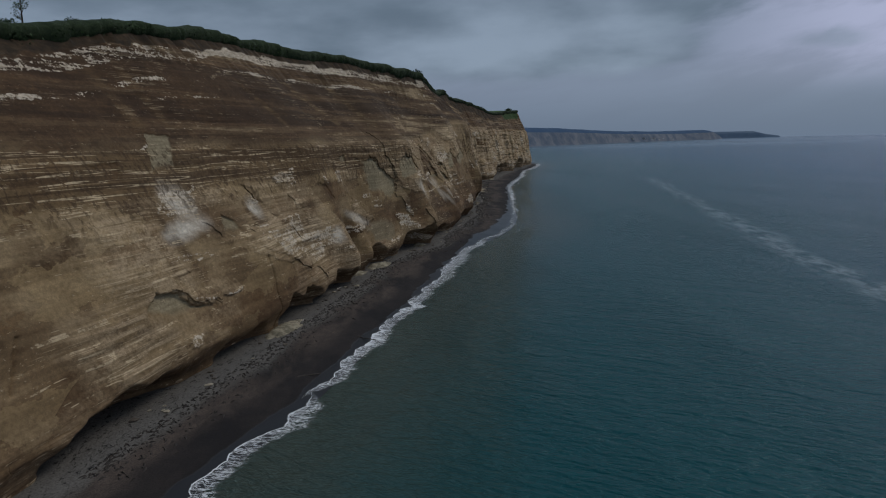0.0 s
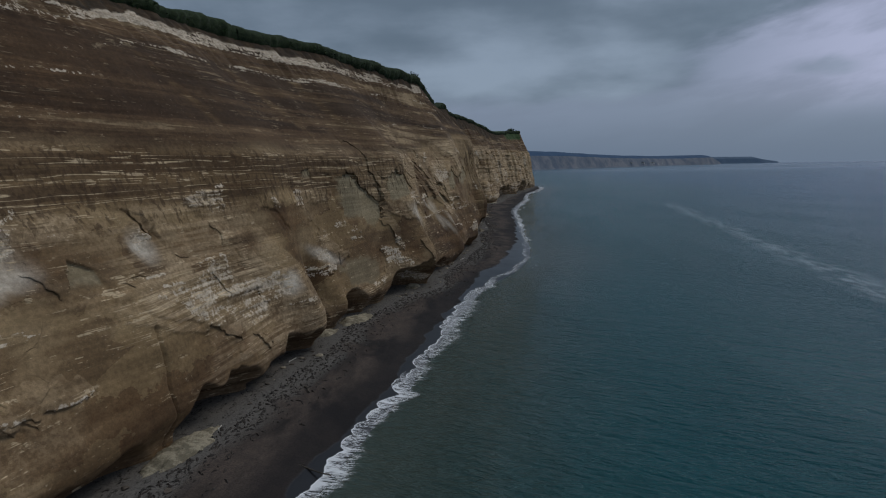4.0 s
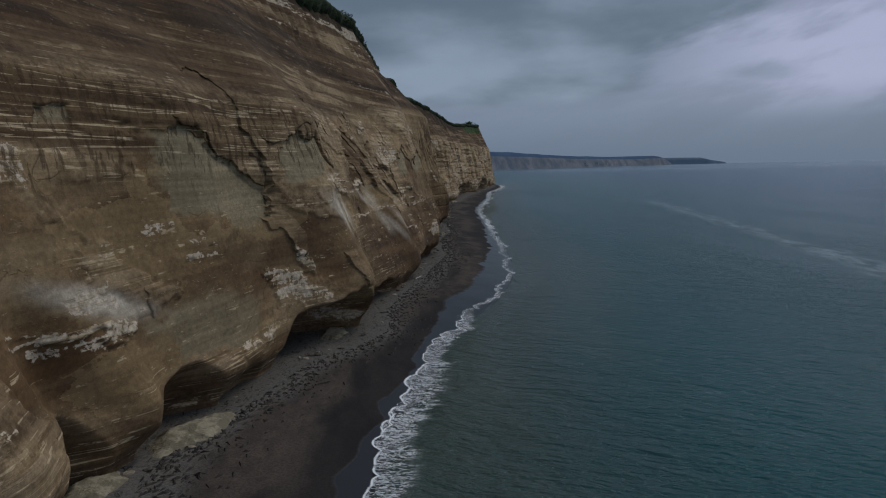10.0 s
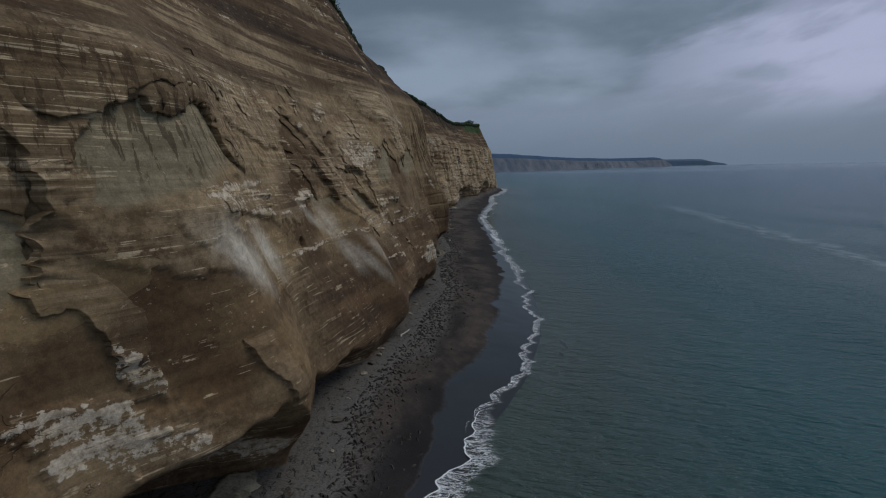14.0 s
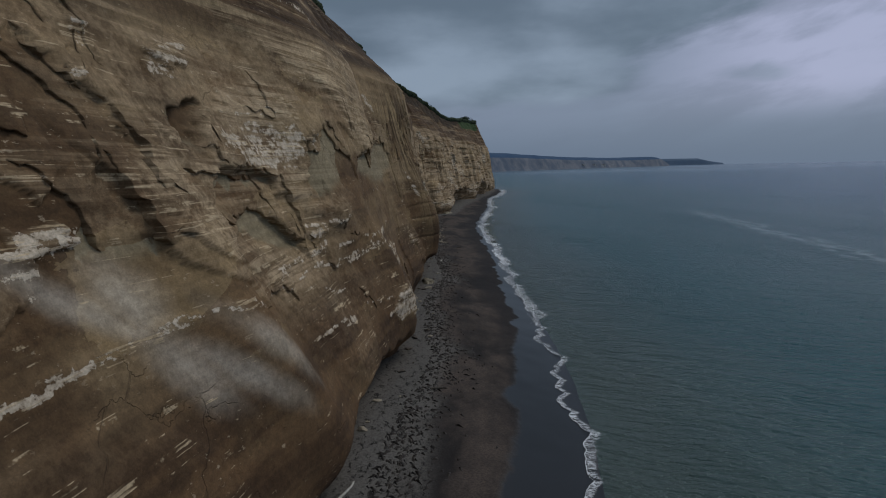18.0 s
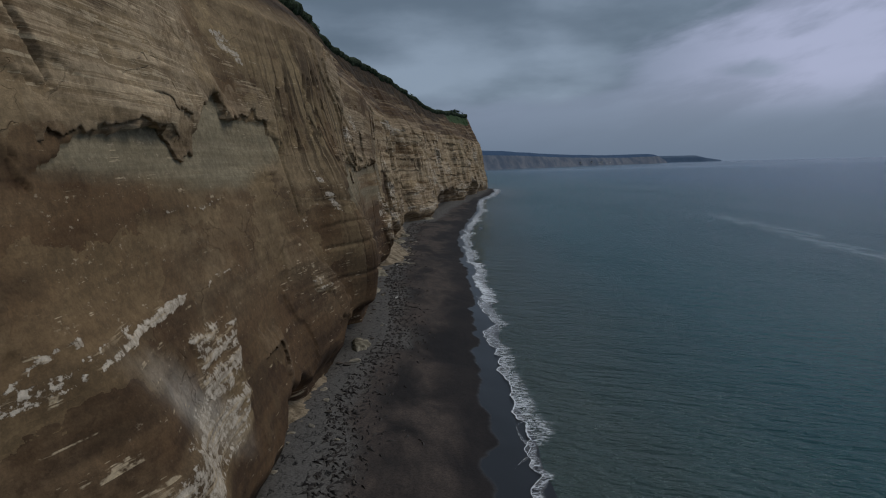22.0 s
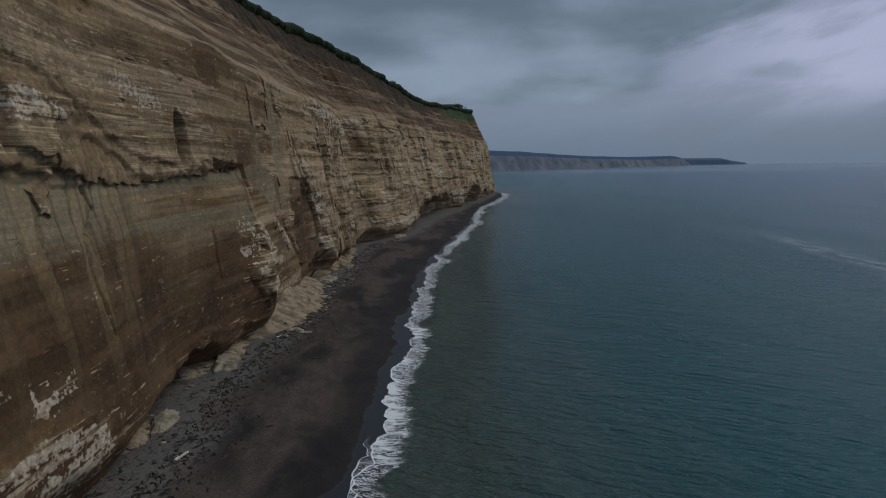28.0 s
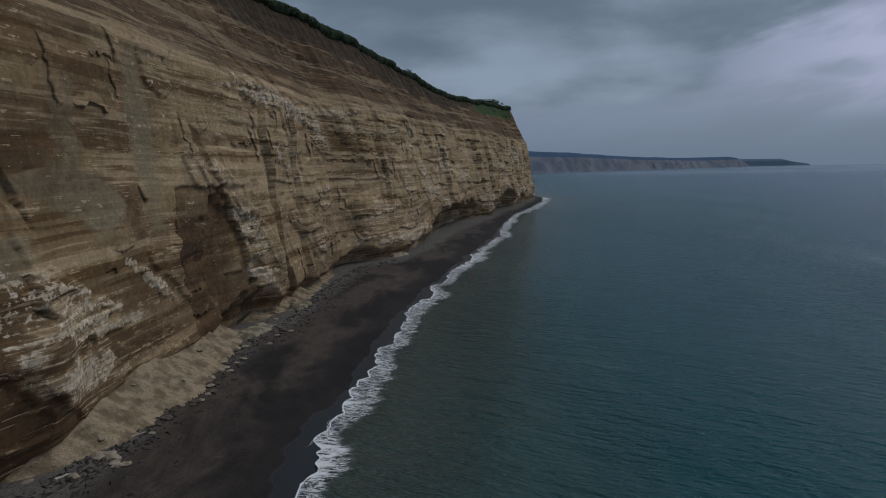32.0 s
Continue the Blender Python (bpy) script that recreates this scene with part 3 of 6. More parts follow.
BATTER = ((-250, 12), (50, 12), (100, 11), (125, 6), (140, 5.5), (158, 5), (175, 7), (198, 9.5), (221, 8.5), (241, 7), (275, 4.6), (326, 2.5), (405, 2.5), (480, 4), (700, 4), (770, 4))
RIM = ((-250, -125), (-60, -78), (50, -54), (80, -50), (101, -46), (143, -38), (175, -25), (207, -15), (238, -8), (270, -6.5), (300, -5), (340, -3.5), (374, -0.5), (400, 3), (430, 10),
       (460, 16.5), (495, 24), (560, 39), (640, 59.5), (690, 70), (715, 76), (740, 40), (770, -75))
BREAK = ((-250, 28), (60, 28), (190, 28.5), (215, 30.5), (245, 33.5), (275, 35.5), (310, 35), (350, 34), (450, 34), (600, 36), (770, 36))
RIM_Z = ((-250, 38), (50, 40.5), (80, 43), (101, 46.7), (143, 49), (207, 50.2), (238, 51), (270, 50.5), (300, 50), (374, 54.5), (400, 53.5), (430, 53.5), (495, 52.8), (560, 50.5), (640, 54), (690, 56.5), (720, 58), (770, 56))
WATER = ((-250, -85), (20, -27), (50, -20.5), (61, -17), (80, -12.5), (94, -9.6), (111, -5.1), (126, -2.4), (140, 0.3), (160, 5), (170, 7.6), (180, 11), (188, 14.5), (196, 17.5), (204, 20),
         (220, 23.6), (236, 25.8), (250, 27), (262, 27.6), (279, 29), (300, 31.8), (320, 33.4), (340, 34.8), (366, 37), (398, 39.6), (417, 43), (442, 48), (470, 53), (515, 61), (572, 69), (651, 88.5), (690, 97), (750, 104), (772, 90), (790, -60))
# how far the last wave has wetted the sand above the water
WET = ((-250, 2.5), (150, 2.5), (175, 3.5), (190, 6.5), (225, 6.5), (245, 4.5), (265, 3), (790, 2.5))


def curve(table, y):
    """A smooth line through a table of (y, value)."""
    ys, vs = np.array(table, float).T
    d = np.diff(vs) / np.diff(ys)
    m = np.empty_like(vs)
    m[0], m[-1] = d[0], d[-1]
    m[1:-1] = np.where(d[1:] * d[:-1] > 0, 2 * d[1:] * d[:-1] / (d[1:] + d[:-1] + 1e-9 * np.sign(d[1:] + 1e-12)), 0)
    y = np.clip(y, ys[0], ys[-1])
    k = np.clip(np.searchsorted(ys, y) - 1, 0, len(ys) - 2)
    h = ys[k + 1] - ys[k]
    t = (y - ys[k]) / h
    return ((2 * t**3 - 3 * t**2 + 1) * vs[k] + (t**3 - 2 * t**2 + t) * h * m[k] + (-2 * t**3 + 3 * t**2) * vs[k + 1] + (t**3 - t**2) * h * m[k + 1])


LATTICE = np.random.RandomState(7).rand(256, 256)


def smooth(t):
    return t * t * (3 - 2 * t)


def step(a, b, v):
    return smooth(np.clip((v - a) / (b - a), 0, 1))


def vnoise(u, v):
    i, j = np.floor(u).astype(int), np.floor(v).astype(int)
    a, b = smooth(u - i), smooth(v - j)
    i0, i1, j0, j1 = i & 255, (i + 1) & 255, j & 255, (j + 1) & 255
    L = LATTICE
    return (L[i0, j0] * (1 - a) + L[i1, j0] * a) * (1 - b) + (L[i0, j1] * (1 - a) + L[i1, j1] * a) * b


def fbm(u, v, octaves=4, gain=0.5):
    total, amp, norm = 0, 1.0, 0.0
    for k in range(octaves):
        total = total + amp * vnoise(u + 37.3 * k, v + 91.7 * k)
        norm += amp
        u, v, amp = u * 2.03, v * 2.03, amp * gain
    return total / norm


def blob(y, z, cy, cz, wy, wz, tilt=0.0):
    """A soft spot on the face, 1 in its middle, that leans by tilt (rise over run)."""
    dz = z - cz - tilt * (y - cy)
    return np.exp(-(((y - cy) / wy) ** 2 + (dz / wz) ** 2))


# hollows at the foot: middle, half width, depth, height
HOLLOWS = ((60, 9, 3.5, 5), (84, 6, 2, 4), (101, 6, 4.5, 6), (112, 4, 2, 4.5), (119, 5, 3.4, 5.5), (130.5, 3.0, 3.0, 7), (141.5, 4.2, 3.2, 6), (150, 3, 1.2, 4), (165, 7.0, 9, 6.8), (186, 9, 2.5, 5), (222, 15, 3.5, 5),
           (258, 6, 2, 5), (283, 7, 4.5, 7), (318, 12, 2.0, 5), (380, 8, 2.4, 6), (405, 10, 2, 4), (432, 8, 2.5, 5), (528, 34, 6, 10), (605, 26, 9, 12), (665, 16, 4, 8))
# deeper niches high on the face: y, z, half width, half height, depth
NICHES = ((187.5, 15.0, 0.8, 0.6, 0.8), (325.5, 24.3, 1.2, 3.2, 2.4), (376, 11, 7, 8, 0.8), (300, 25.5, 0.9, 3.4, 1.6))
# buttresses that stand proud: y, z, half width, half height, depth, lean
RIBS = ((171, 8, 5, 4, 1.6, 0.25), (204, 12, 4, 9, 1.6, -0.4), (236, 9, 3.5, 8, 1.3, -0.3), (281, 14, 4.0, 8, 3.0, -0.15), (122, 8, 4, 6, 2.4, -0.3), (131, 9, 2.4, 5.5, -2.4, -0.35), (136.5, 5.5, 1.8, 2.6, 1.3, 0),
        (150, 24, 4, 7, 1.0, 0.0), (184, 22, 5, 9, 1.4, -0.1), (94, 12, 6, 5, 1.5, -0.1), (341, 8, 3, 6, 1.5, 0), (388, 12, 4, 12, 2.0, 0), (225, 22, 4, 9, 1.2, 0))


def face(y, z):
    """x of the cliff at (y, z): the large form and the relief, but for the fine grain."""
    nose, batter, rim, top = curve(NOSE, y), curve(BATTER, y), curve(RIM, y), curve(RIM_Z, y)
    brk = curve(BREAK, y)
    shelf = nose - batter * ((brk - 5) / 23) ** 1.05        # where the wall ends and the slope begins
    low = np.clip((z - 5) / 23, 0, 2)
    x = nose - batter * low ** 1.05
    up = np.clip((z - brk) / np.maximum(top - brk, 1), 0, 1)
    x = np.where(z > brk, shelf + (rim - shelf) * up, x)
    for cy, w, depth, height in HOLLOWS:
        near = np.abs(y - cy) < 1.6 * w
        if near.any():
            yy, zz = y[near], z[near]
            side = step(1.25, 0.55, np.abs(yy - cy) / w + 0.25 * (fbm(yy / 3, zz / 3 + cy, 3) - 0.5))
            roof = height * (0.75 + 0.5 * fbm(yy / 4.0 + cy, zz * 0, 3)) * np.sqrt(np.clip(1.15 - ((yy - cy) / (w * 1.3)) ** 2, 0.05, 1))
            x[near] -= depth * side * step(roof, roof * 0.62, zz)
    # a general undercut by the waves
    x -= 1.3 * step(4.2, 1.5, z + 2.5 * (fbm(y / 6, z * 0 + 3, 3) - 0.5))
    for cy, cz, wy, wz, depth in NICHES:
        near = (np.abs(y - cy) < 2 * wy) & (np.abs(z - cz) < 2 * wz)
        if near.any():
            yy, zz = y[near], z[near]
            r = np.sqrt(((yy - cy) / wy) ** 2 + ((zz - cz) / wz) ** 2) + 0.7 * (fbm(yy / 2.2, zz / 2.2 + cz, 4) - 0.5)
            x[near] -= depth * step(1.05, 0.8, r)
    for cy, cz, wy, wz, depth, lean in RIBS:
        near = (np.abs(y - cy) < 3.2 * wy + 8) & (np.abs(z - cz) < 3 * wz)
        x[near] += depth * blob(y[near] - lean * (z[near] - cz), z[near], cy, cz, wy, wz)
    return x


# marks on the face, in stretches along the coast: y, z, half length, half width, angle
DUST_A = ((83.7, 21.6, 2.4, 2.2, -31), (119.2, 11.9, 1.2, 2, -72), (241.1, 9.9, 5.1, 1.5, -36), (171.5, 16.1, 4.1, 1.7, -27), (194.6, 16.3, 3.6, 0.7, -36), (200.4, 11.8, 4.8, 0.8, -39), (196.5, 16.2, 1.9, 1.5, -61), (197.9, 12.6, 2.3, 1.2, -53), (203.8, 12.2, 3.9, 1, -40), (178.3, 15.6, 2.6, 1.6, -42), (98.9, 19, 1.3, 1.4, 142), (135.5, 13, 4.8, 1, -19), (82, 18.3, 4.4, 1.2, -172))
CRUST_C = ((299.1, 5.6, 4.2, 0.7, 2), (296.8, 9.4, 1.6, 0.6, -66), (300.5, 9.3, 0.9, 0.7, 22), (358.5, 11.4, 5.8, 0.6, -32), (302.4, 19.7, 1, 0.7, -49), (123, 22.4, 0.8, 0.7, -37), (176, 18.9, 6, 0.5, -5), (266.8, 31.3, 2.1, 0.8, -14))
CRUST_D = ((319.2, 28.1, 6.4, 1.2, -6), (303.8, 25.8, 3.6, 1, 0), (383.1, 7.5, 3.3, 1.2, -37), (456.8, 5.8, 23.5, 1.5, -1), (403.8, 31.6, 20.5, 1.6, -3), (338.8, 9.5, 0.9, 1, -17), (348.8, 9.4, 7.8, 0.8, -7), (345, 6.5, 6, 1.7, -8), (340, 13, 1.6, 2.2, -70))
LEDGE_A = ((80.9, 15, 5.4, 0.3, -5), (99, 15.4, 5.7, 0.3, -4), (98.3, 16.5, 2.3, 0.25, -2), (105.7, 16.6, 3.2, 0.3, 5), (120.3, 9.3, 2.4, 0.25, 0), (184.8, 14.6, 5.3, 0.3, -3), (195.4, 14.6, 5.4, 0.3, 3), (216.4, 15.1, 15.6, 0.25, 1), (221.9, 13.9, 1.1, 0.3, -9), (225.4, 13.8, 2.5, 0.3, 3), (238.5, 14.4, 10.5, 0.3, 3), (224.6, 17.5, 2.3, 0.3, 7), (301.8, 16.1, 4.5, 0.3, 4))
WASH_A = ((90.1, 18.5, 7, 3, -2), (114.6, 17.7, 1.4, 2.5, -81), (123.9, 15.2, 2.3, 2, -33), (104.2, 8.4, 5.4, 2.5, -18), (124.1, 20, 1.3, 2.5, -81), (126.7, 13.9, 2.2, 2, -32), (156.1, 11.5, 4.9, 2, 10), (163.8, 13.6, 1.9, 3, -76), (165.5, 10.6, 2.6, 3, 2), (151.6, 11.8, 1.6, 3, -49), (190.3, 12.4, 3.7, 3.2, -44), (195.9, 22.1, 1.9, 2, -75), (190.8, 19.9, 5, 1.8, 11), (231.5, 17.5, 6, 3.5, 0), (227.2, 15.1, 3.9, 3, -6), (244.1, 19.7, 10.8, 1.8, -4), (269.9, 15.5, 3.4, 4, -65), (266.6, 8.5, 2, 3, -39))
WASH_B = ((283.8, 15.1, 2.1, 1.5, -80), (319.4, 7.5, 8, 3, -21), (308.1, 10.3, 4.8, 3, 0), (373.3, 11.7, 7.5, 4, -61), (262, 9, 9, 5, 0), (274, 7, 6, 4, 0), (196, 8, 9, 3.5, 0), (190, 11, 6, 3, -30), (216, 7, 10, 3.6, 0), (228, 10, 6, 3, 0))
FRESH_A = ((151.3, 21.2, 6.9, 4.2, -21), (146.6, 8.6, 8.2, 2.2, -12), (155.9, 18.4, 4, 3.2, 0), (170.3, 23.7, 6, 2.2, 9), (197.7, 20.3, 1.6, 1.6, -69), (212.7, 18.7, 3, 1.6, -36), (208.1, 23.7, 1.4, 1.4, -47), (230.9, 23.3, 1.6, 2.8, -36), (257.5, 22.9, 10, 1.6, -1), (224.7, 21.4, 1.1, 2.4, -69), (294.6, 19, 8.5, 1.6, -9), (323.3, 19.2, 12.6, 1.3, 2), (301.4, 18.1, 4, 2, -1), (349.3, 20, 6.5, 2, -8), (361, 24, 10, 2.4, -88))

# broken edges of the outer sheets, the standing rock to the left of each line; pale hard beds; open joints; patches of pale crust
EDGES_A = (((147.8, 25.9), (148.9, 25.4), (150.8, 25.1), (152.3, 23.8), (153.3, 22.8), (156.2, 22.3), (157.1, 21.4), (158.8, 20.3), (160, 19.9)), ((155.1, 30.7), (157.2, 31), (158.6, 30.3), (159.1, 29.4), (159.2, 28.1), (158.8, 25.7), (159.7, 22.1), (160, 19.8), (159, 16.8)), ((160.5, 24.2), (163.6, 24.7), (167.3, 26.3), (175.6, 27.3), (177.4, 25), (178.1, 22.2), (179.2, 21)), ((196.3, 28), (199.5, 24.5), (198.1, 21.5)), ((163.4, 24.1), (164.3, 24.7), (166.6, 25.8), (167.6, 24.6), (172.3, 25.9), (176.1, 26.3), (177.8, 24.2), (179.7, 22.3), (179.9, 22)), ((198.5, 28.2), (200.3, 25.7), (200, 23.3)), ((194.6, 22.4), (196.6, 20.4), (196.5, 18.4)))
EDGES_B = (((204.5, 21.8), (214.9, 21.1), (215.5, 18.5), (218, 16.1)), ((158.6, 16.8), (158.9, 15.3), (160.2, 15.3), (160.8, 13.5), (161.1, 11.7)), ((167.7, 11.8), (168, 9.9), (169, 8.1), (169, 7)), ((200, 27), (200.5, 25.7), (202.1, 24.9), (202, 23.1), (200.9, 21.5), (201, 20.5)), ((195, 23.6), (195.9, 23.1), (196.4, 22.9)), ((198, 22), (198.8, 22.4), (199.3, 21.6), (199.3, 20.1), (199, 18.7), (199.4, 17.9)), ((209.7, 23.4), (210.4, 21.9), (214.2, 21.9), (218.4, 21.2), (219.3, 18.6), (218.7, 16.9), (218.1, 15.5)), ((206.9, 18.5), (213, 19.3), (215.8, 17.9), (217.9, 16.2)), ((223.2, 23.4), (229.8, 25.7), (231.7, 23.7), (234.1, 22.6)))
EDGES_C = (((204.2, 14.3), (210.8, 14.2), (212.4, 12.9)), ((224, 22.8), (226.1, 23.3), (229.4, 25.6), (231.1, 25.9), (231.8, 24.8), (232.9, 23.5), (234.8, 22.4)), ((217.7, 17), (218, 16.5), (219.3, 16.5), (219.7, 15.4), (220, 15.2)), ((223.6, 17), (224.2, 17.1), (225, 16.4)), ((220.8, 14.1), (222.2, 13.8), (222.4, 13.5)), ((236.7, 22.7), (241.7, 23.2), (245.3, 24), (249.6, 23.9), (253.4, 21.9)), ((245.9, 23.6), (248.2, 23.7), (250.3, 21.8), (251.9, 21.9), (253.7, 23.9), (254.8, 25.1), (260.2, 27), (261.1, 26.2), (260.9, 25), (266.2, 25.5), (268.4, 26.5), (268.5, 25.5), (270.7, 25.5), (270.2, 24)), ((247.4, 25.3), (249.7, 25.6), (250.8, 24.9), (253.5, 24.7)))
EDGES_D = (((253.3, 9), (258.2, 8.4), (258.1, 7), (256.6, 6.9)), ((299.2, 23), (303.7, 22.4), (305.6, 21.4), (312.1, 20.6), (319.6, 20.7), (329.1, 21.3), (339.5, 21.5)), ((301, 20.8), (301.8, 19.1), (303.2, 19)), ((72.8, 12.3), (75.3, 11.4), (76.5, 10), (79.3, 9.5), (84.7, 9.1), (86.4, 9.6)), ((100.1, 22.6), (100, 21.2), (100.8, 19.8)), ((100.6, 10.5), (102.9, 10.2), (106.2, 7.9)), ((109.8, 8.1), (110.9, 7), (111.9, 5.8)), ((108.3, 8.1), (109.9, 6.8), (111.1, 5.6)))
SEAMS_A = (((189, 14.5), (190.8, 14.3), (192.3, 14.2), (194.4, 14.3), (196.4, 14.5), (198.6, 14.8), (200.8, 14.9), (206.7, 14.3), (210.5, 14.1), (218, 14.2), (227.7, 14.1), (234, 15.3)), ((210.9, 10.2), (215.3, 10.2), (220.6, 9.2)), ((215.3, 14.1), (218, 14.3), (220.7, 13.9), (223.2, 13.9), (225.7, 13.9), (229, 14.1), (232, 14.5), (238.5, 14.8)), ((219.7, 15.6), (221.9, 16.3)), ((214.6, 13.1), (216.7, 12.9), (219.1, 12), (222.2, 11.7)), ((217.1, 10), (220.1, 9.8), (222.1, 9.3)), ((224.6, 10.1), (228.8, 9.3), (231.3, 9)), ((222.6, 17.4), (225.1, 17.7)), ((229.7, 7.6), (233.4, 7.8), (245.5, 6.8)), ((243.9, 19), (245.7, 19), (249.2, 19.1), (257, 19.1)))
SEAMS_B = (((248.4, 14.5), (251.8, 14.9), (254.6, 14.9)), ((240.2, 13.4), (241.2, 13.4)), ((245.3, 12.9), (247.6, 12.7)), ((242.4, 14.7), (244.7, 14.7)), ((156.7, 11.7), (159.5, 10.9), (161.2, 9.8)), ((166, 17.4), (169.9, 17.9), (180.9, 17.7)), ((177.5, 20.6), (181.5, 20.7)), ((178.8, 19.7), (183.1, 19.5), (188.6, 19.2), (194.8, 18.5)), ((178.4, 18.5), (182, 18.1), (186.8, 17.8)), ((96, 15), (98.5, 13.8), (103, 13.9), (104.9, 14.6)), ((126.3, 12.5), (138.3, 11.1)), ((116.7, 9.3), (123.9, 8.9)), ((125.4, 12.2), (130.4, 11.7), (135.8, 11.2), (139.7, 11.5)), ((149.8, 5.9), (155.5, 6.5)), ((148.9, 6), (152.9, 5.6), (155.6, 6.5), (156.8, 6.9)))
SEAMS_C = (((76.3, 10.6), (79, 10.1), (85.1, 10.1)), ((74.7, 15.1), (79.8, 14.6), (84.4, 14.4)))
JOINTS_A = (((274.5, 29.3), (271.8, 21.9)), ((276.5, 29.8), (274.5, 23.9)), ((276.1, 26.9), (275.2, 22.8)), ((279.9, 30.6), (278, 24.5)), ((280.8, 30.2), (277.7, 22.6)), ((282.3, 31.2), (279.4, 23.6)), ((283.4, 30.5), (282.6, 27.6)), ((285.2, 29.1), (281.7, 21.4)), ((286.6, 25.2), (282.7, 21)), ((307.3, 20.6), (308.3, 19), (305.9, 16.9), (305.9, 14.2), (306.5, 10.6)), ((329.4, 15.2), (329.5, 10.5)), ((271.6, 23.8), (271.7, 19.7), (271.6, 17)), ((225, 20.4), (224.1, 18.9)), ((158.8, 22.9), (159.8, 22), (160, 20.8), (159.7, 18.5), (159.7, 17.2)), ((237.3, 28.6), (238.7, 24.9)), ((159.2, 21), (159.8, 21.1)), ((53, 12.7), (49.7, 8.9)))
JOINTS_B = (((93.6, 12.2), (92.4, 1.7)),)
CREAM_A = (((211.4, 24.5), (218.6, 25.2), (222.8, 24.8), (221.3, 21.6), (218.8, 21.7), (211.6, 23.1)), ((193.1, 19.8), (196.4, 19.6), (195.2, 18.1), (192.6, 18.6)), ((191.8, 18.7), (193.2, 18.8), (193.8, 18), (193.1, 17.3), (190.9, 17.9)), ((200.5, 26.9), (202.4, 27.4), (201.1, 26)), ((207.5, 28.9), (214.3, 29.9), (211.5, 28.1), (207.3, 26.8)), ((202.3, 29.3), (204.2, 29.6), (203, 28.1), (201.4, 28.1)), ((156.7, 11.8), (159.5, 11.1), (161.3, 9.8), (159.3, 10.3)), ((158.3, 9.3), (161.7, 8.6), (164.1, 7.8), (163.8, 7), (160.3, 8)), ((172, 1.9), (173.1, 2.4), (168.6, 6.1), (173.2, 0.3), (172.3, -0.3), (171.9, 0.8)))
CREAM_B = (((160.9, 13.8), (162.1, 13.7), (162.8, 12), (162.9, 10.2), (161.8, 10.9)), ((168, 20.5), (176.2, 20.9), (183.4, 20), (181.7, 18.7), (169.2, 19.1)), ((143, 18.4), (144.5, 17.5), (145, 16), (141.8, 16.7)), ((137.9, 16.8), (139.3, 16.5), (137.3, 15.9)), ((146.4, 15.8), (148.2, 15.7), (148, 14), (145.8, 14.3)), ((113.5, 13.4), (119.1, 12.8), (120.7, 12.7), (118.9, 11.1), (115.3, 10.2), (112.7, 10.1), (110.4, 10.6), (111.3, 12.3)), ((132.4, 13.5), (136.9, 13.9), (137.7, 12), (132.5, 12.3)), ((130.7, 11.8), (139.1, 11.4), (137.4, 9.8), (130.7, 10.4)), ((130.8, 23.5), (133.1, 23.5), (133.1, 20.9), (129.6, 21.1)), ((122.2, 22.9), (125, 21.5), (123, 21.3)))
CREAM_C = (((156.3, 11.4), (161.6, 10.6), (160.6, 6.8), (157.5, 8.2)), ((104.7, 15.8), (109.5, 17.2), (109.2, 13.9), (106.8, 11.6), (101.6, 12.1), (95.8, 14.7), (99.9, 14)), ((111.4, 12.8), (117, 13.5), (120.6, 12.7), (118.3, 10.6), (112, 11.1)), ((99.6, 21.3), (101.1, 19.9), (98.6, 19), (98.2, 19.9)), ((107, 23.2), (115.4, 24.8), (113.4, 21.3), (108.6, 21.7)), ((80.5, 23), (88.5, 23.5), (86, 19.8), (81.1, 19.6), (78.6, 20.5)), ((76.3, 10.6), (79, 10.1), (86.4, 10.2), (85, 9), (78.5, 9.7)), ((97.9, 14.9), (108.2, 14.5), (117.3, 12.1), (113.1, 9), (99.3, 11.8)), ((72, 6.7), (74.4, 6.4), (73.5, 5.5), (71.6, 5.6)))
CREAM_D = (((148.1, 15.9), (150.2, 15.6), (149.8, 14.1), (147.5, 14.7)), ((145.3, 17.9), (145.9, 17.5), (145.5, 16.3), (144.8, 16.5)), ((155.9, 11.7), (161.2, 10.6), (161.7, 9.3), (163.8, 7.8), (162.3, 7.3), (157.9, 8.6)), ((172.4, 3.3), (168.8, 6.2), (173.1, 1.3), (172.8, 2)), ((149, 6), (153.3, 5.6), (156.1, 6.7), (156.6, 6), (153, 4.8), (149, 5.3)), ((221.1, 24.4), (223.7, 25.6), (223.2, 23.7), (223.1, 22.1), (219.9, 21.8)), ((224.6, 25), (228, 26), (226.4, 23.7), (224.5, 23.2)), ((220.2, 17.6), (222.5, 17.2), (221.8, 16.1), (220.1, 15.6), (219.7, 16.6)))
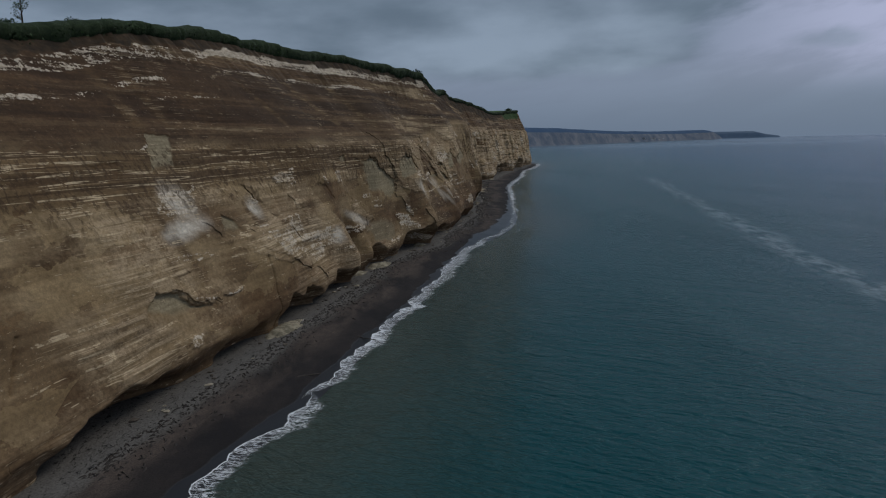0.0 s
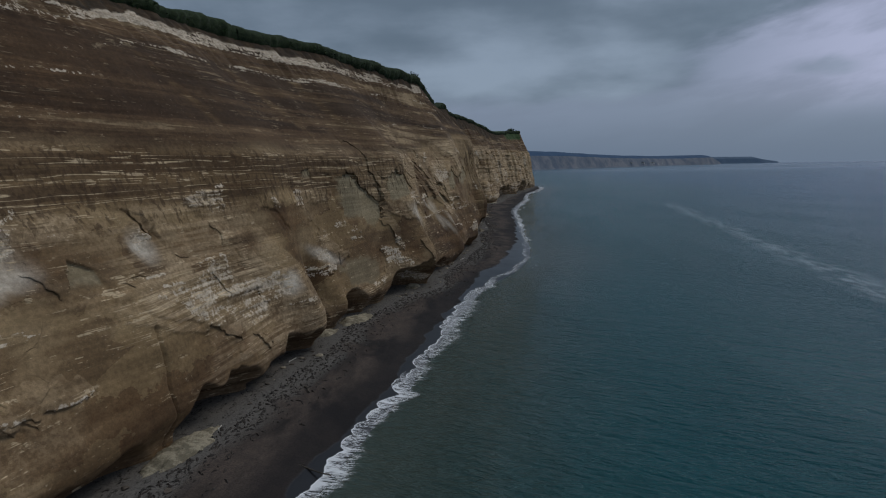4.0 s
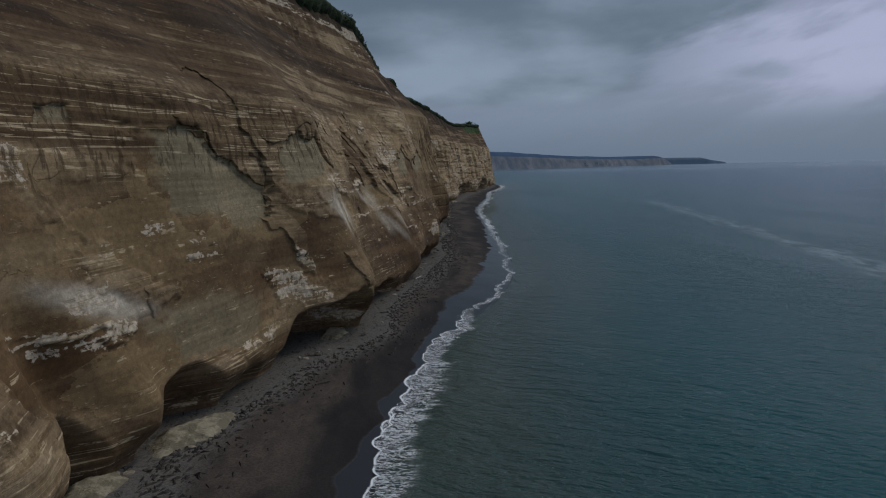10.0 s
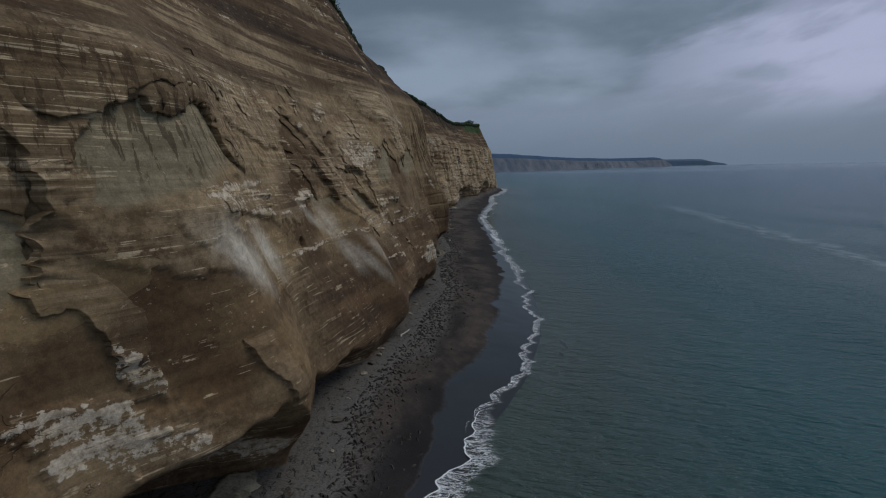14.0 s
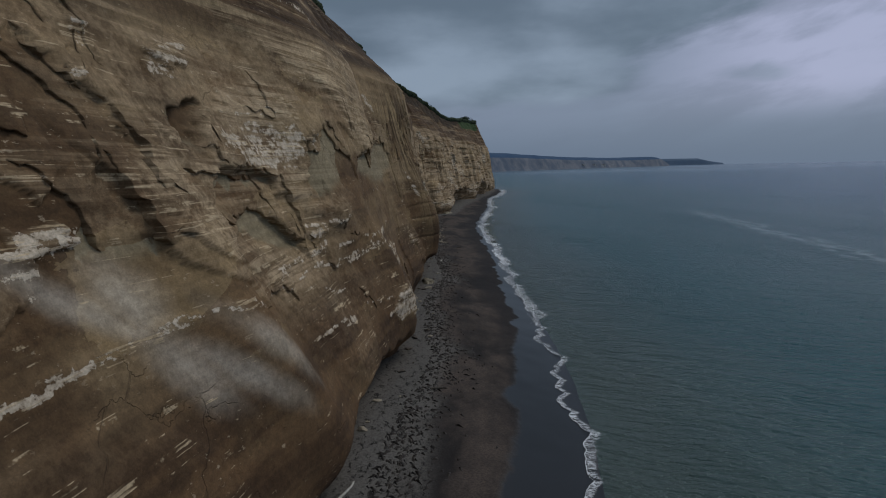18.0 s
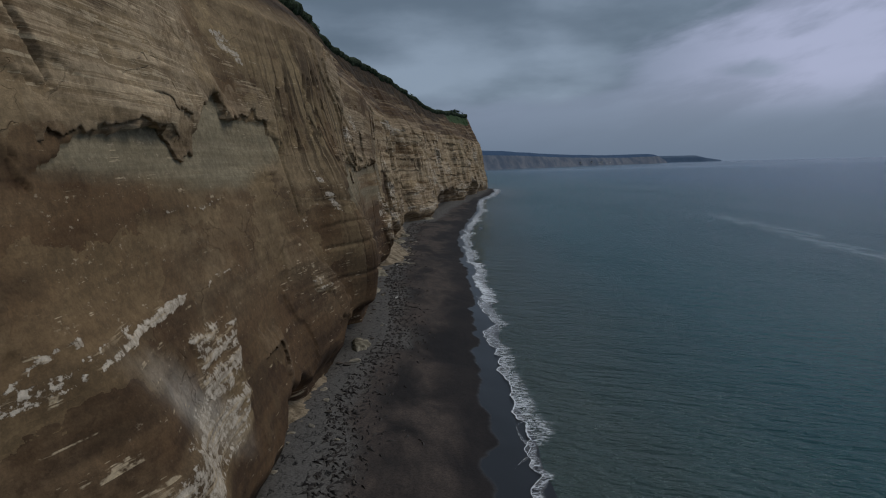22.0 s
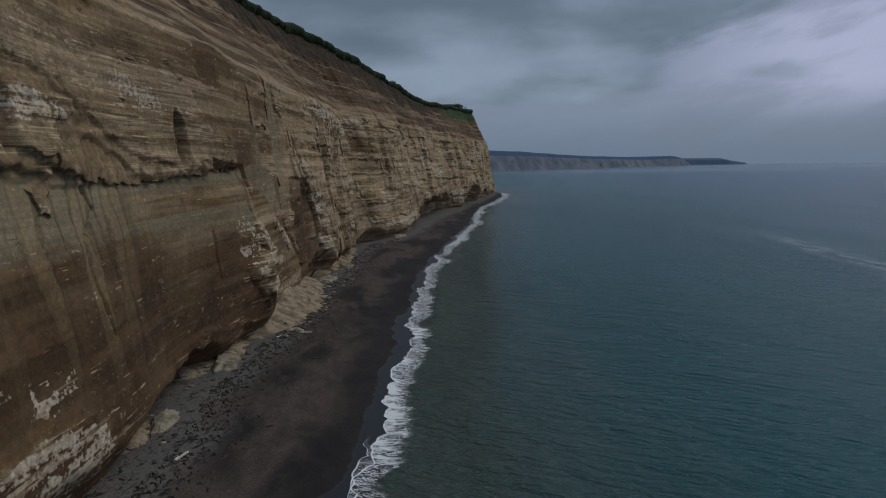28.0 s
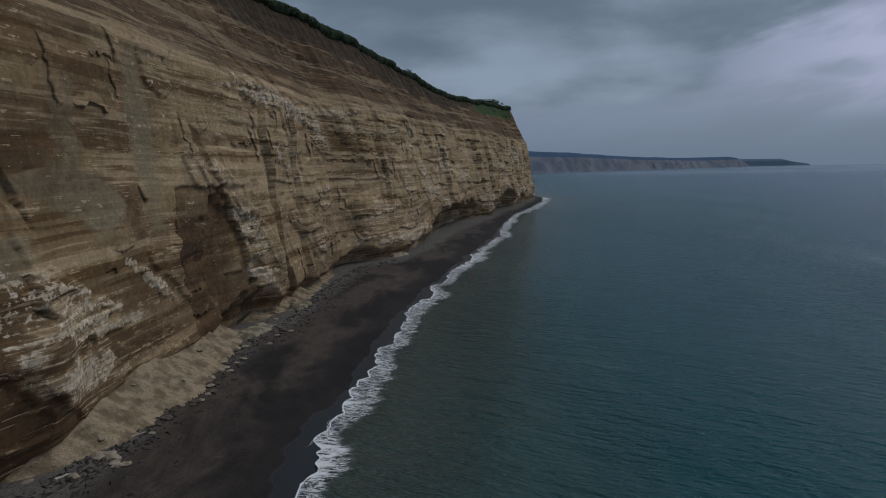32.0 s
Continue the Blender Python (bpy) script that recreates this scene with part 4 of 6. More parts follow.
CREAM_E = (((243.1, 12.8), (250.7, 12.4), (247, 7.3), (236.7, 6.3), (232.4, 6.5), (230.8, 7.8), (233.2, 9.7), (242.1, 10.4)), ((275.8, 21.2), (276.5, 20.8), (278.1, 18.2), (278, 16.9), (277.3, 17.1), (276.5, 19.6)), ((292.9, 10.9), (300.7, 9.9), (298.4, 7.7), (292.3, 8.7)), ((294.9, 7.1), (303, 5.5), (300.6, 2.9), (289.6, 5.4)), ((271.9, 16.6), (272.6, 16.6), (272.6, 15.7), (271.7, 15.9)), ((269.9, 11.2), (272.9, 11.2), (274, 9.6), (271.3, 9.8), (269.7, 10.1)), ((334.5, 16.6), (337.8, 16.5), (352.6, 10.5), (351.9, 9), (335.6, 10.7), (334.6, 13.4)), ((298, 9.9), (301.4, 9.8), (300.6, 8.3), (297.4, 8.2)))
CREAM_F = (((292.9, 7.4), (297.7, 7.2), (302.9, 5.1), (303.1, 3.9), (299.3, 4.6), (299.6, 2.4), (292.4, 6.3)),)


# hollows that fallen slabs have left: their outlines in (y, z), by depth and tone
OLIVE_A = (((198.8, 22.3), (199.4, 21.7), (199.3, 20.1), (199.1, 18.8), (199.2, 17.9), (197.8, 17.8), (195.2, 18), (196.4, 19.5), (197.6, 21.3)), ((209, 21.7), (214.1, 21.8), (218, 21), (217.7, 20), (217.1, 20.2), (213.4, 19.8), (207.4, 19.1), (206.9, 20.1)), ((213, 19.3), (215.8, 17.9), (217.9, 16.2), (217.9, 15.3), (215.5, 15.8), (212.2, 16.9), (207, 17.8)), ((229.8, 25.7), (231.3, 23.4), (229.1, 20.5), (223, 18.8), (223.1, 20.7), (223.5, 23.5)), ((163.3, 24), (164.3, 24.7), (166.5, 25.7), (167.6, 24.5), (172.2, 25.9), (176.1, 26.1), (177.9, 24.1), (178.3, 22), (169.7, 20.6), (165.9, 19.9), (164.2, 19.4), (161.1, 19.4), (161.6, 21.7)))
OLIVE_B = (((147.5, 25), (150.3, 25), (152.1, 23.1), (153.4, 22.5), (155.8, 22.1), (157.9, 20.4), (159.6, 18.8), (158.9, 17.2), (152.6, 17.8), (145.5, 18.1)), ((246.1, 23.5), (248.1, 23.6), (250.3, 21.7), (251.8, 21.9), (253.9, 23.8), (254.7, 25), (259.7, 26.9), (261.1, 26.2), (261.3, 24.9), (270.6, 25.3), (270.8, 22.3), (262.6, 20.4), (252.1, 20.1), (248.1, 20.9), (244.8, 20.8)), ((285.7, 20.9), (312, 20.7), (308.6, 17.3), (280.2, 17), (280.4, 18.8)), ((224.1, 22.8), (226.1, 23.2), (229.5, 25.5), (231.1, 25.8), (232, 24.7), (228.9, 21.3), (226.5, 20), (224.3, 19.9), (221.7, 19.4), (222.1, 20.7), (223.4, 22.1)))
OLIVE_C = (((248.2, 23.7), (256.1, 21.9), (271, 25.5), (272.2, 22.3), (260.8, 20), (242.4, 20.8), (236.1, 21.3), (239.8, 22.8)), ((90.1, 19.2), (92.1, 18.1), (91.5, 16.7), (88.9, 17.2)), ((86.5, 30.5), (91.1, 30.4), (87.9, 25.9), (82.7, 25.6)), ((70.2, 12.4), (74.2, 11.6), (75.7, 9.6), (79.4, 8.9), (72.2, 9.2), (67.9, 10.6)), ((136.3, 25.8), (139.4, 26.3), (139.1, 24.8), (135.7, 24.4)), ((294, 21.2), (299.5, 21.5), (304, 20.5), (302.5, 17.7), (297, 16.8), (293.5, 18.4)))
BROWN_A = (((200, 27), (200.5, 25.7), (201.9, 24.8), (201.9, 23), (200.5, 22), (199.6, 22.5), (199, 23.5), (197.5, 24.4), (197.8, 26)), ((195, 23.5), (195.9, 23), (195.8, 22), (194.1, 22)), ((232.3, 24.6), (232.8, 23.4), (234.7, 22.3), (235.5, 20.6), (229.5, 20.4), (229.8, 21.6)), ((198.2, 28), (199.9, 26.9), (200.4, 25.6), (201.3, 24.8), (200.3, 23.1), (196.1, 22.5), (194.1, 23), (195, 25)), ((99, 22.8), (101.3, 22.1), (101.8, 19.6), (100.9, 19.8), (100.2, 21.4)), ((120.6, 21.4), (123, 20.8), (125.9, 17.8), (123.6, 18)), ((371, 27.2), (373.2, 26.2), (374.4, 21.9), (375.8, 20), (373.8, 20), (371.9, 23)))
BROWN_B = (((72.6, 26.8), (77.3, 27), (76.5, 24.9), (74.8, 25.3)),)
DEEP = (((206.8, 24.2), (207.5, 25.1), (209.1, 25.7), (211.1, 26.1), (211, 25.6), (208.6, 23.6), (206.2, 23.4)), ((331, 22.6), (337.1, 21.8), (340.9, 22), (342.8, 18.2), (340.4, 20.4), (334.6, 20.8), (331, 21.0)))
RUSTY = (((286, 21.8), (307.1, 21.7), (318.5, 21.1), (327.1, 21.3), (339, 22.2), (340.5, 18.5), (341, 12), (331, 8), (319.6, 4.5), (299.3, 7.4), (290, 8.1)), ((365.9, 19.9), (376.7, 20), (379.4, 12.4), (381.1, 8.9), (384.4, 3.2), (375.1, 3.2), (366, 5), (364, 12.5)))


def cut(y, z, *lists, jag=0.9, border=0.15, fade=1.8):
    """1 inside the outlines, with broken borders, and the distance in from the border."""
    inside, deep = np.zeros_like(y), np.zeros_like(y)
    line = y[:, 0]
    for rows in lists:
        for k, outline in enumerate(rows):
            P = np.array(outline, float)
            a, b = np.searchsorted(line, (P[:, 0].min() - 1.5, P[:, 0].max() + 1.5))
            yy, zz = y[a:b], z[a:b]
            yy = yy + jag * (fbm(yy / 1.3 + k, zz / 1.3, 3, 0.6) - 0.5) + 0.5 * (LATTICE[np.floor(yy / 0.8).astype(int) & 255, np.floor(zz / 0.7).astype(int) & 255] - 0.5)
            zz = zz + jag * (fbm(yy / 1.5 + 30, zz / 1.2 + k, 3, 0.6) - 0.5)
            near, foot, odd = np.full(yy.shape, 1e9), np.zeros(yy.shape), np.zeros(yy.shape, bool)
            for (y0, z0), (y1, z1) in zip(P, np.roll(P, -1, 0)):
                t = np.clip(((yy - y0) * (y1 - y0) + (zz - z0) * (z1 - z0)) / ((y1 - y0) ** 2 + (z1 - z0) ** 2), 0, 1)
                r = np.hypot(yy - y0 - t * (y1 - y0), zz - z0 - t * (z1 - z0))
                foot = np.where(r < near, (zz - z0 - t * (z1 - z0)) / np.maximum(r, 1e-3), foot)      # 1 over a lower border
                near = np.minimum(near, r)
                if y0 != y1:
                    odd ^= ((yy < y0) != (yy < y1)) & (zz < z0 + (yy - y0) * (z1 - z0) / (y1 - y0))
            d = np.where(odd, near, -near)
            wide = border + fade * np.clip(np.where(odd, foot, -foot), 0, 1) ** 2
            inside[a:b] = np.maximum(inside[a:b], smooth(np.clip(d / wide + 0.5, 0, 1)))
            deep[a:b] = np.maximum(deep[a:b], np.where(odd, near * (1 + 6 * np.clip(foot, 0, 1)), 0))
    return inside, deep


def local(y, z, cy, cz, angle):
    c, s = math.cos(radians(angle)), math.sin(radians(angle))
    return (y - cy) * c + (z - cz) * s, (z - cz) * c - (y - cy) * s


def marks(y, z, *lists, hard=0.75, ragged=0.5, grow=1.0):
    """1 inside the marks, with ragged borders; y and z are arrays (stations along the coast, heights)."""
    total = np.zeros_like(y)
    line = y[:, 0]
    for rows in lists:
        for cy, cz, half, width, angle in rows:
            a, b = np.searchsorted(line, (cy - half - width - 2, cy + half + width + 2))
            if b <= a:
                continue
            yy, zz = y[a:b], z[a:b]
            u, v = local(yy, zz, cy, cz, angle)
            r = np.sqrt((u / (half * grow + 0.2)) ** 2 + (v / (width * grow)) ** 2)
            r = r + ragged * (fbm(yy / 1.6 + cz, zz / 1.2 + cy, 4, 0.6) - 0.5) * 2
            total[a:b] = np.maximum(total[a:b], step(1.25, hard, r))
    return total


def along(y, z, *lists, width=0.25, ragged=0.3):
    """1 on the lines, with uneven width and a slight wander."""
    total = np.zeros_like(y)
    line = y[:, 0]
    for rows in lists:
        for k, pts in enumerate(rows):
            P = np.array(pts, float)
            a, b = np.searchsorted(line, (P[:, 0].min() - 2, P[:, 0].max() + 2))
            yy, zz = y[a:b], z[a:b]
            wy = yy + 0.7 * (fbm(yy / 2.5 + k, zz / 2.5, 3) - 0.5)
            wz = zz + 0.7 * (fbm(yy / 2.5 + 50, zz / 2.5 + k, 3) - 0.5)
            near = np.full(yy.shape, 1e9)
            for (y0, z0), (y1, z1) in zip(P, P[1:]):
                t = np.clip(((wy - y0) * (y1 - y0) + (wz - z0) * (z1 - z0)) / ((y1 - y0) ** 2 + (z1 - z0) ** 2), 0, 1)
                near = np.minimum(near, np.hypot(wy - y0 - t * (y1 - y0), wz - z0 - t * (z1 - z0)))
            wide = width * (1 + 2 * ragged * (fbm(yy / 1.1 + 7, zz / 1.1 + k, 3, 0.6) - 0.5) * 2)
            total[a:b] = np.maximum(total[a:b], step(1.3, 0.7, near / np.maximum(wide, 0.02)))
    return total


def crust_level(y, z, fresh):
    """Where the outer sheet of rock still stands, 0 to 2, broken along joints and beds."""
    jog = LATTICE[np.floor(y / 0.9 + 0.5 * z).astype(int) & 255, np.floor(z / 0.8).astype(int) & 255]
    f = fbm(y / 14 + 0.06 * z, z / 9 + 5, 2) + 0.07 * (fbm(y / 1.6, z / 2.6, 3) - 0.5) + 0.03 * (jog - 0.5) - 0.25 * fresh
    sharp = step(0.505, 0.511, f) + step(0.66, 0.666, f)
    soft = step(0.42, 0.60, f) + step(0.60, 0.74, f)
    broken = np.clip(1.3 * blob(y, z, 205, 22, 45, 7) + blob(y, z, 130, 12, 40, 6) + step(255, 275, y), 0, 1)
    return sharp * broken + soft * (1 - broken)


def smooth_wall(y, z):
    """The parts of the wall that the weather has left smooth."""
    return np.clip(1.1 * blob(y, z, 258, 13, 26, 7) + 0.9 * blob(y, z, 205, 10, 16, 5) + blob(y, z, 160, 17, 10, 6) + 0.9 * blob(y, z, 318, 12, 18, 8) + 0.8 * blob(y, z, 150, 12, 10, 4) + 0.7 * blob(y, z, 97, 7, 20, 4), 0, 1)


def relief(y, z, level):
    """Ledges, slabs, flutes and blocks, in metres out of the face."""
    far = step(345, 400, y)                                  # the blocky, pale part of the cliff
    brk = curve(BREAK, y)
    upper = step(brk - 1, brk + 3, z)
    zb = z + 1.6 * (fbm(y / 40, z / 40, 3) - 0.5)
    r = 1.9 * (fbm(y / 18, z / 15, 2) - 0.5) + 0.30 * (fbm(y / 6 + 9, z / 6, 3) - 0.5)
    r += 0.28 * level * (1 - 0.6 * upper)
    # bedding ledges, stronger where the outer rock stands
    b1 = fbm(y / 60 + 3, zb / 1.15, 3, 0.6) - 0.5
    b2 = fbm(y / 14 + 8, zb / 0.45, 2, 0.6) - 0.5
    patchy = step(0.45, 0.65, fbm(y / 11 + 20, z / 6 + 4, 3))
    beds = (0.10 + 0.12 * level + 0.40 * patchy * level + 0.16 * far + 0.26 * upper)
    r += beds * (1 - 0.75 * smooth_wall(y, z)) * (0.42 * b1 + 0.24 * b2)
    # flutes cut by run-off, and joints from top to bottom of the band
    band = 0.10 * blob(y, z, 282, 28, 9, 6.0) + 0.14 * step(21, 24, z) * step(31, 28, z) + 0.07 * upper
    fl = np.abs(2 * fbm(y / 1.9 + 0.012 * z, z / 40, 3, 0.6) - 1)
    r += 1.4 * band * (np.minimum(fl, 0.30) - 0.25)
    joint = np.abs(((y + 0.5 * fbm(y / 3, z / 5, 2)) / 3.0 + 0.6 * fbm(y / 5, z * 0, 2)) % 1.0 - 0.5)
    r -= 0.12 * step(0.075, 0.03, joint) * np.clip(1.6 * blob(y, z, 282, 28.0, 9, 7.0), 0, 1)
    # gullies on the upper slope that lean down the coast
    g = fbm((y + 0.55 * (z - 28)) / 15, z / 60 + 7, 3, 0.45)
    r += upper * 2.4 * (g - 0.5)
    # pillars of pale earth just under the turf
    r += 1.2 * step(41, 44, z) * (np.abs(2 * fbm(y / 2.2, z / 20, 2) - 1) - 0.3)
    # blocks between joints
    jy = y / 6.5 + 0.9 * (fbm(y / 9, z / 7, 2) - 0.5)
    jz = zb / 4.0 + 0.5 * (fbm(y / 8 + 40, z / 8, 2) - 0.5)
    cell = LATTICE[np.floor(jy + 0.37 * np.floor(jz)).astype(int) & 255, np.floor(jz).astype(int) & 255]
    tall = LATTICE[np.floor(y / 11 + 0.8 * fbm(y / 12, z / 16, 2)).astype(int) & 255, 17]
    r += far * (1 - 0.6 * upper) * (0.6 * (cell - 0.5) + 2.6 * (tall - 0.5)) * (1 + 0.7 * step(430, 520, y))
    # worn grooves round the buttress
    for k, cz in enumerate((9.9, 13.3, 15.4, 17.9)):
        r -= 0.20 * np.exp(-((z - cz - 0.03 * (y - 281) - 0.5 * (fbm(y / 4, y * 0 + k, 2) - 0.5)) / 0.15) ** 2) * step(273.5, 276, y) * step(293, 290, y)
    r += 0.06 * (fbm(y / 0.8, z / 0.8, 2) - 0.5) * (0.4 + 0.4 * level)
    return r


def grid_mesh(name, X, Y, Z, attrs=None):
    """A sheet of quads from arrays of the same shape (rows, columns)."""
    rows, cols = X.shape
    me = bpy.data.meshes.new(name)
    co = np.stack([X, Y, Z], -1).reshape(-1, 3).astype(np.float32)
    k = (np.arange(rows - 1)[:, None] * cols + np.arange(cols - 1)[None]).ravel()
    quads = np.stack([k, k + 1, k + cols + 1, k + cols], 1).astype(np.int32)
    me.vertices.add(len(co))
    me.vertices.foreach_set("co", co.ravel())
    me.loops.add(quads.size)
    me.loops.foreach_set("vertex_index", quads.ravel())
    me.polygons.add(len(quads))
    me.polygons.foreach_set("loop_start", np.arange(0, quads.size, 4, dtype=np.int32))
    me.polygons.foreach_set("use_smooth", np.ones(len(quads), bool))
    me.update(calc_edges=True)
    for key, chans in (attrs or {}).items():
        a = me.attributes.new(key, "FLOAT_COLOR", "POINT")
        full = np.ones((len(co), 4), np.float32)
        for c, v in enumerate(chans):
            full[:, c] = np.broadcast_to(v, X.shape).ravel()
        a.data.foreach_set("color", full.ravel())
    return me


def soup(name, verts, faces):
    me = bpy.data.meshes.new(name)
    me.from_pydata(verts, [], faces)
    return me


def part(name, mesh, material, parent=None, label=""):
    """One mesh object, under a thing or a part where one is given."""
    if isinstance(mesh, bmesh.types.BMesh):
        me = bpy.data.meshes.new(name)
        mesh.to_mesh(me)
        mesh.free()
        mesh = me
    if material is not None and not mesh.materials:
        mesh.materials.append(material)
    ob = new(name, mesh)
    ob.parent = parent
    if label:
        tagged(ob, label)
    return ob


# ---- the cliff ----
ys = np.concatenate([np.arange(-250, 25, 2.5), np.arange(25, 60, 0.2), np.arange(60, 320, 0.13), np.arange(320, 400, 0.18), np.arange(400, 520, 0.4), np.arange(520, 771, 0.7)])
LOW = 195
u_low = np.linspace(0, 1, LOW)
u_up = np.linspace(0, 1, 90)[1:]
Y = np.repeat(ys[:, None], len(u_low) + len(u_up), 1)
top = curve(RIM_Z, ys) + 1.6 * (fbm(ys / 9, ys * 0 + 2, 3) - 0.5)
brk = curve(BREAK, ys)
Z = np.concatenate([-1.5 + (brk[:, None] + 1.5) * u_low[None], brk[:, None] + (top - brk)[:, None] * u_up[None]], 1)
PANELS = ((147, 9, 7, 2.6, 0),)
fresh = marks(Y, Z, PANELS, FRESH_A, hard=0.45, ragged=0.35, grow=1.15)
crust = marks(Y, Z, CRUST_C, CRUST_D, hard=0.6, ragged=0.8)
cream, _ = cut(Y, Z, CREAM_A, CREAM_B, CREAM_C, CREAM_D, CREAM_E, CREAM_F, jag=1.1, border=0.5, fade=0.8)
crust = np.maximum(crust, cream * (0.62 + 0.50 * step(0.40, 0.52, fbm(Y / 6, Z / 0.42 + 0.02 * Y, 3, 0.6))))
ledge = np.maximum(marks(Y, Z, LEDGE_A, hard=0.5, ragged=0.9), along(Y, Z, SEAMS_A, SEAMS_B, SEAMS_C, width=0.13, ragged=1.1))
open_joint = along(Y, Z, JOINTS_A, JOINTS_B, width=0.17, ragged=0.4)
dust = marks(Y, Z, DUST_A, hard=0.0, ragged=0.25, grow=1.25) * (1 - 0.5 * step(180, 195, Y))
wash = marks(Y, Z, WASH_A, WASH_B, hard=0.1, ragged=0.3, grow=1.35)
olive, olive_in = cut(Y, Z, OLIVE_A, OLIVE_B, OLIVE_C, jag=0.6, border=0.12, fade=3.5)
brown, brown_in = cut(Y, Z, BROWN_A, BROWN_B)
deep_cut, deep_in = cut(Y, Z, DEEP, jag=0.6)
rusty, rusty_in = cut(Y, Z, RUSTY, jag=1.6)
gone = np.maximum(np.maximum(olive, brown), np.maximum(deep_cut, rusty))
level = crust_level(Y, Z, fresh - 0.5 * crust) * (1 - gone) * (1 - np.clip(1.6 * dust, 0, 1))
under_edge = lambda m, d: m * (1 + 0.25 * np.exp(-d / 0.3))
fallen = 0.18 * under_edge(olive, olive_in) + 0.16 * under_edge(brown, brown_in) + 0.45 * deep_cut + 0.22 * under_edge(rusty, rusty_in) + 0.38 * open_joint
X = face(Y, Z) + (relief(Y, Z, level) - 0.08 * fresh + 0.07 * ledge - fallen) * step(-1.5, 1.5, Z)
upper = step(brk[:, None] - 1, brk[:, None] + 3, Z)
far = step(335, 385, Y)
band = step(22.2, 23.4, Z + 2.5 * (fbm(Y / 14, Z * 0, 3) - 0.5)) * step(29.0, 28.0, Z) * step(190, 150, Y)      # dark beds under the shelf
mid_n = fbm(Y / 12 + 50, Z / 7, 4)
under = top[:, None] - Z
# stains down the face; the last entry paints a mossy foot hollow's shade
STAINS_AND_SHADE = ((86.5, 33, 9, 1.6, -86), (92, 36, 7, 1.2, -80), (143, 37, 9, 1.3, -48), (158, 38, 9, 1.2, -50), (120, 36, 6, 1.0, -60), (79, 17, 6, 1.3, -80), (284, 4.5, 5, 2.4, 5))
band = np.maximum(band, marks(Y, Z, STAINS_AND_SHADE, hard=0.2, ragged=0.35))
pale = 0.03 + 0.10 * (level - 0.7) + 0.30 * (mid_n - 0.5) - 0.10 * smooth_wall(Y, Z) + 0.09 * blob(Y, Z, 130, 14, 50, 7) + 0.30 * far * (1 - upper) * step(0.30, 0.55, mid_n + 0.1)
pale += 0.12 * blob(Y, Z, 352, 28, 45, 7) + 0.14 * blob(Y, Z, 268, 29.5, 12, 4) + 0.12 * blob(Y, Z, 212, 27, 28, 4) + 0.08 * blob(Y, Z, 276, 27, 12, 5)
pale += 0.20 * step(27.6, 28.6, Z) * step(31, 29.5, Z) * step(220, 190, Y) - 0.15 * band - 0.12 * upper * (1 - step(8, 5, under))
bedline = under + 1.2 * (fbm(Y / 25, Y * 0 + 6, 2) - 0.5)
for b0, b1, much in ((1.8, 4.2, 0.52), (6.6, 7.5, 0.50), (9.6, 10.1, 0.38), (14.0, 14.6, 0.32)):                # light beds under the rim
    pale += much * step(b0 - 0.3, b0 + 0.2, bedline) * step(b1 + 0.3, b1 - 0.2, bedline) * step(30, 70, Y) * step(290, 230, Y) * (0.6 + 0.8 * fbm(Y / 9, Y * 0 + b0, 3))
pale = np.maximum(pale, 0.22 + 0.31 * crust) * step(0, 0.3, crust) + pale * (1 - step(0, 0.3, crust))
pale = np.maximum(pale, 0.50 * ledge) - 0.35 * gone * (1 - 0.7 * crust)
strata = step(14.5, 18.0, Z + 0.06 * (Y - 310) + 3 * (fbm(Y / 9, Z / 2.0, 3) - 0.5)) * step(22.0, 21.0, Z) * step(288, 296, Y) * step(346, 338, Y)      # olive beds above the rusty ones
green = 0.8 * olive + 0.8 * strata * step(0.25, 0.45, fbm(Y / 30, Z / 0.9, 3)) + 0.66 * fresh * (1 - gone) + 0.40 * (fbm(Y / 18, Z / 9 + 60, 3) - 0.30) * (1 - upper) - 0.2 * level
BROADS = ((217, 9, 13, 5, 0), (306, 15, 12, 9, 0), (341, 22, 12, 5, 0), (236, 15, 20, 5.5, 0), (264, 11, 16, 8, 0), (205, 10, 12, 4, 0), (318, 11, 20, 7.5, 0), (150, 13, 9, 3, 0), (168, 12, 8, 4, 0), (198, 21, 5, 2.5, -70), (100, 6, 16, 3, 0))
green += 0.6 * marks(Y, Z, ((349, 26, 2.4, 7.5, 0), (352, 18, 3, 3, 0)), hard=0.3, ragged=0.6)
broad = marks(Y, Z, BROADS, hard=0.0, ragged=0.5, grow=1.2)
rust = np.clip(0.45 * brown + 0.95 * rusty + 0.6 * deep_cut + np.maximum(np.maximum(0.9 * wash, 0.75 * broad), np.maximum((0.30 + 0.70 * step(175, 190, Y)) * step(16, 10, Z), 0.85 * step(7.5, 4.0, Z + 2 * (fbm(Y / 7, Z / 5, 3) - 0.5))) * (1 - crust) * (1 - 0.6 * far)) + 0.45 * far * upper + 0.30 * upper * step(170, 60, Y) + 0.35 * blob(Y, Z, 335, 30, 40, 6) + 0.4 * blob(Y, Z, 85, 38, 30, 8), 0, 1) * (1 - 0.75 * olive) * (1 - 0.8 * strata)
calm = np.maximum(smooth_wall(Y, Z), gone)
lines = (1 - 0.7 * calm) * np.clip(0.20 + 0.35 * level + 1.2 * (fbm(Y / 16 + 70, Z / 6, 3) - 0.5) + 0.3 * far + 0.3 * crust, 0, 1)
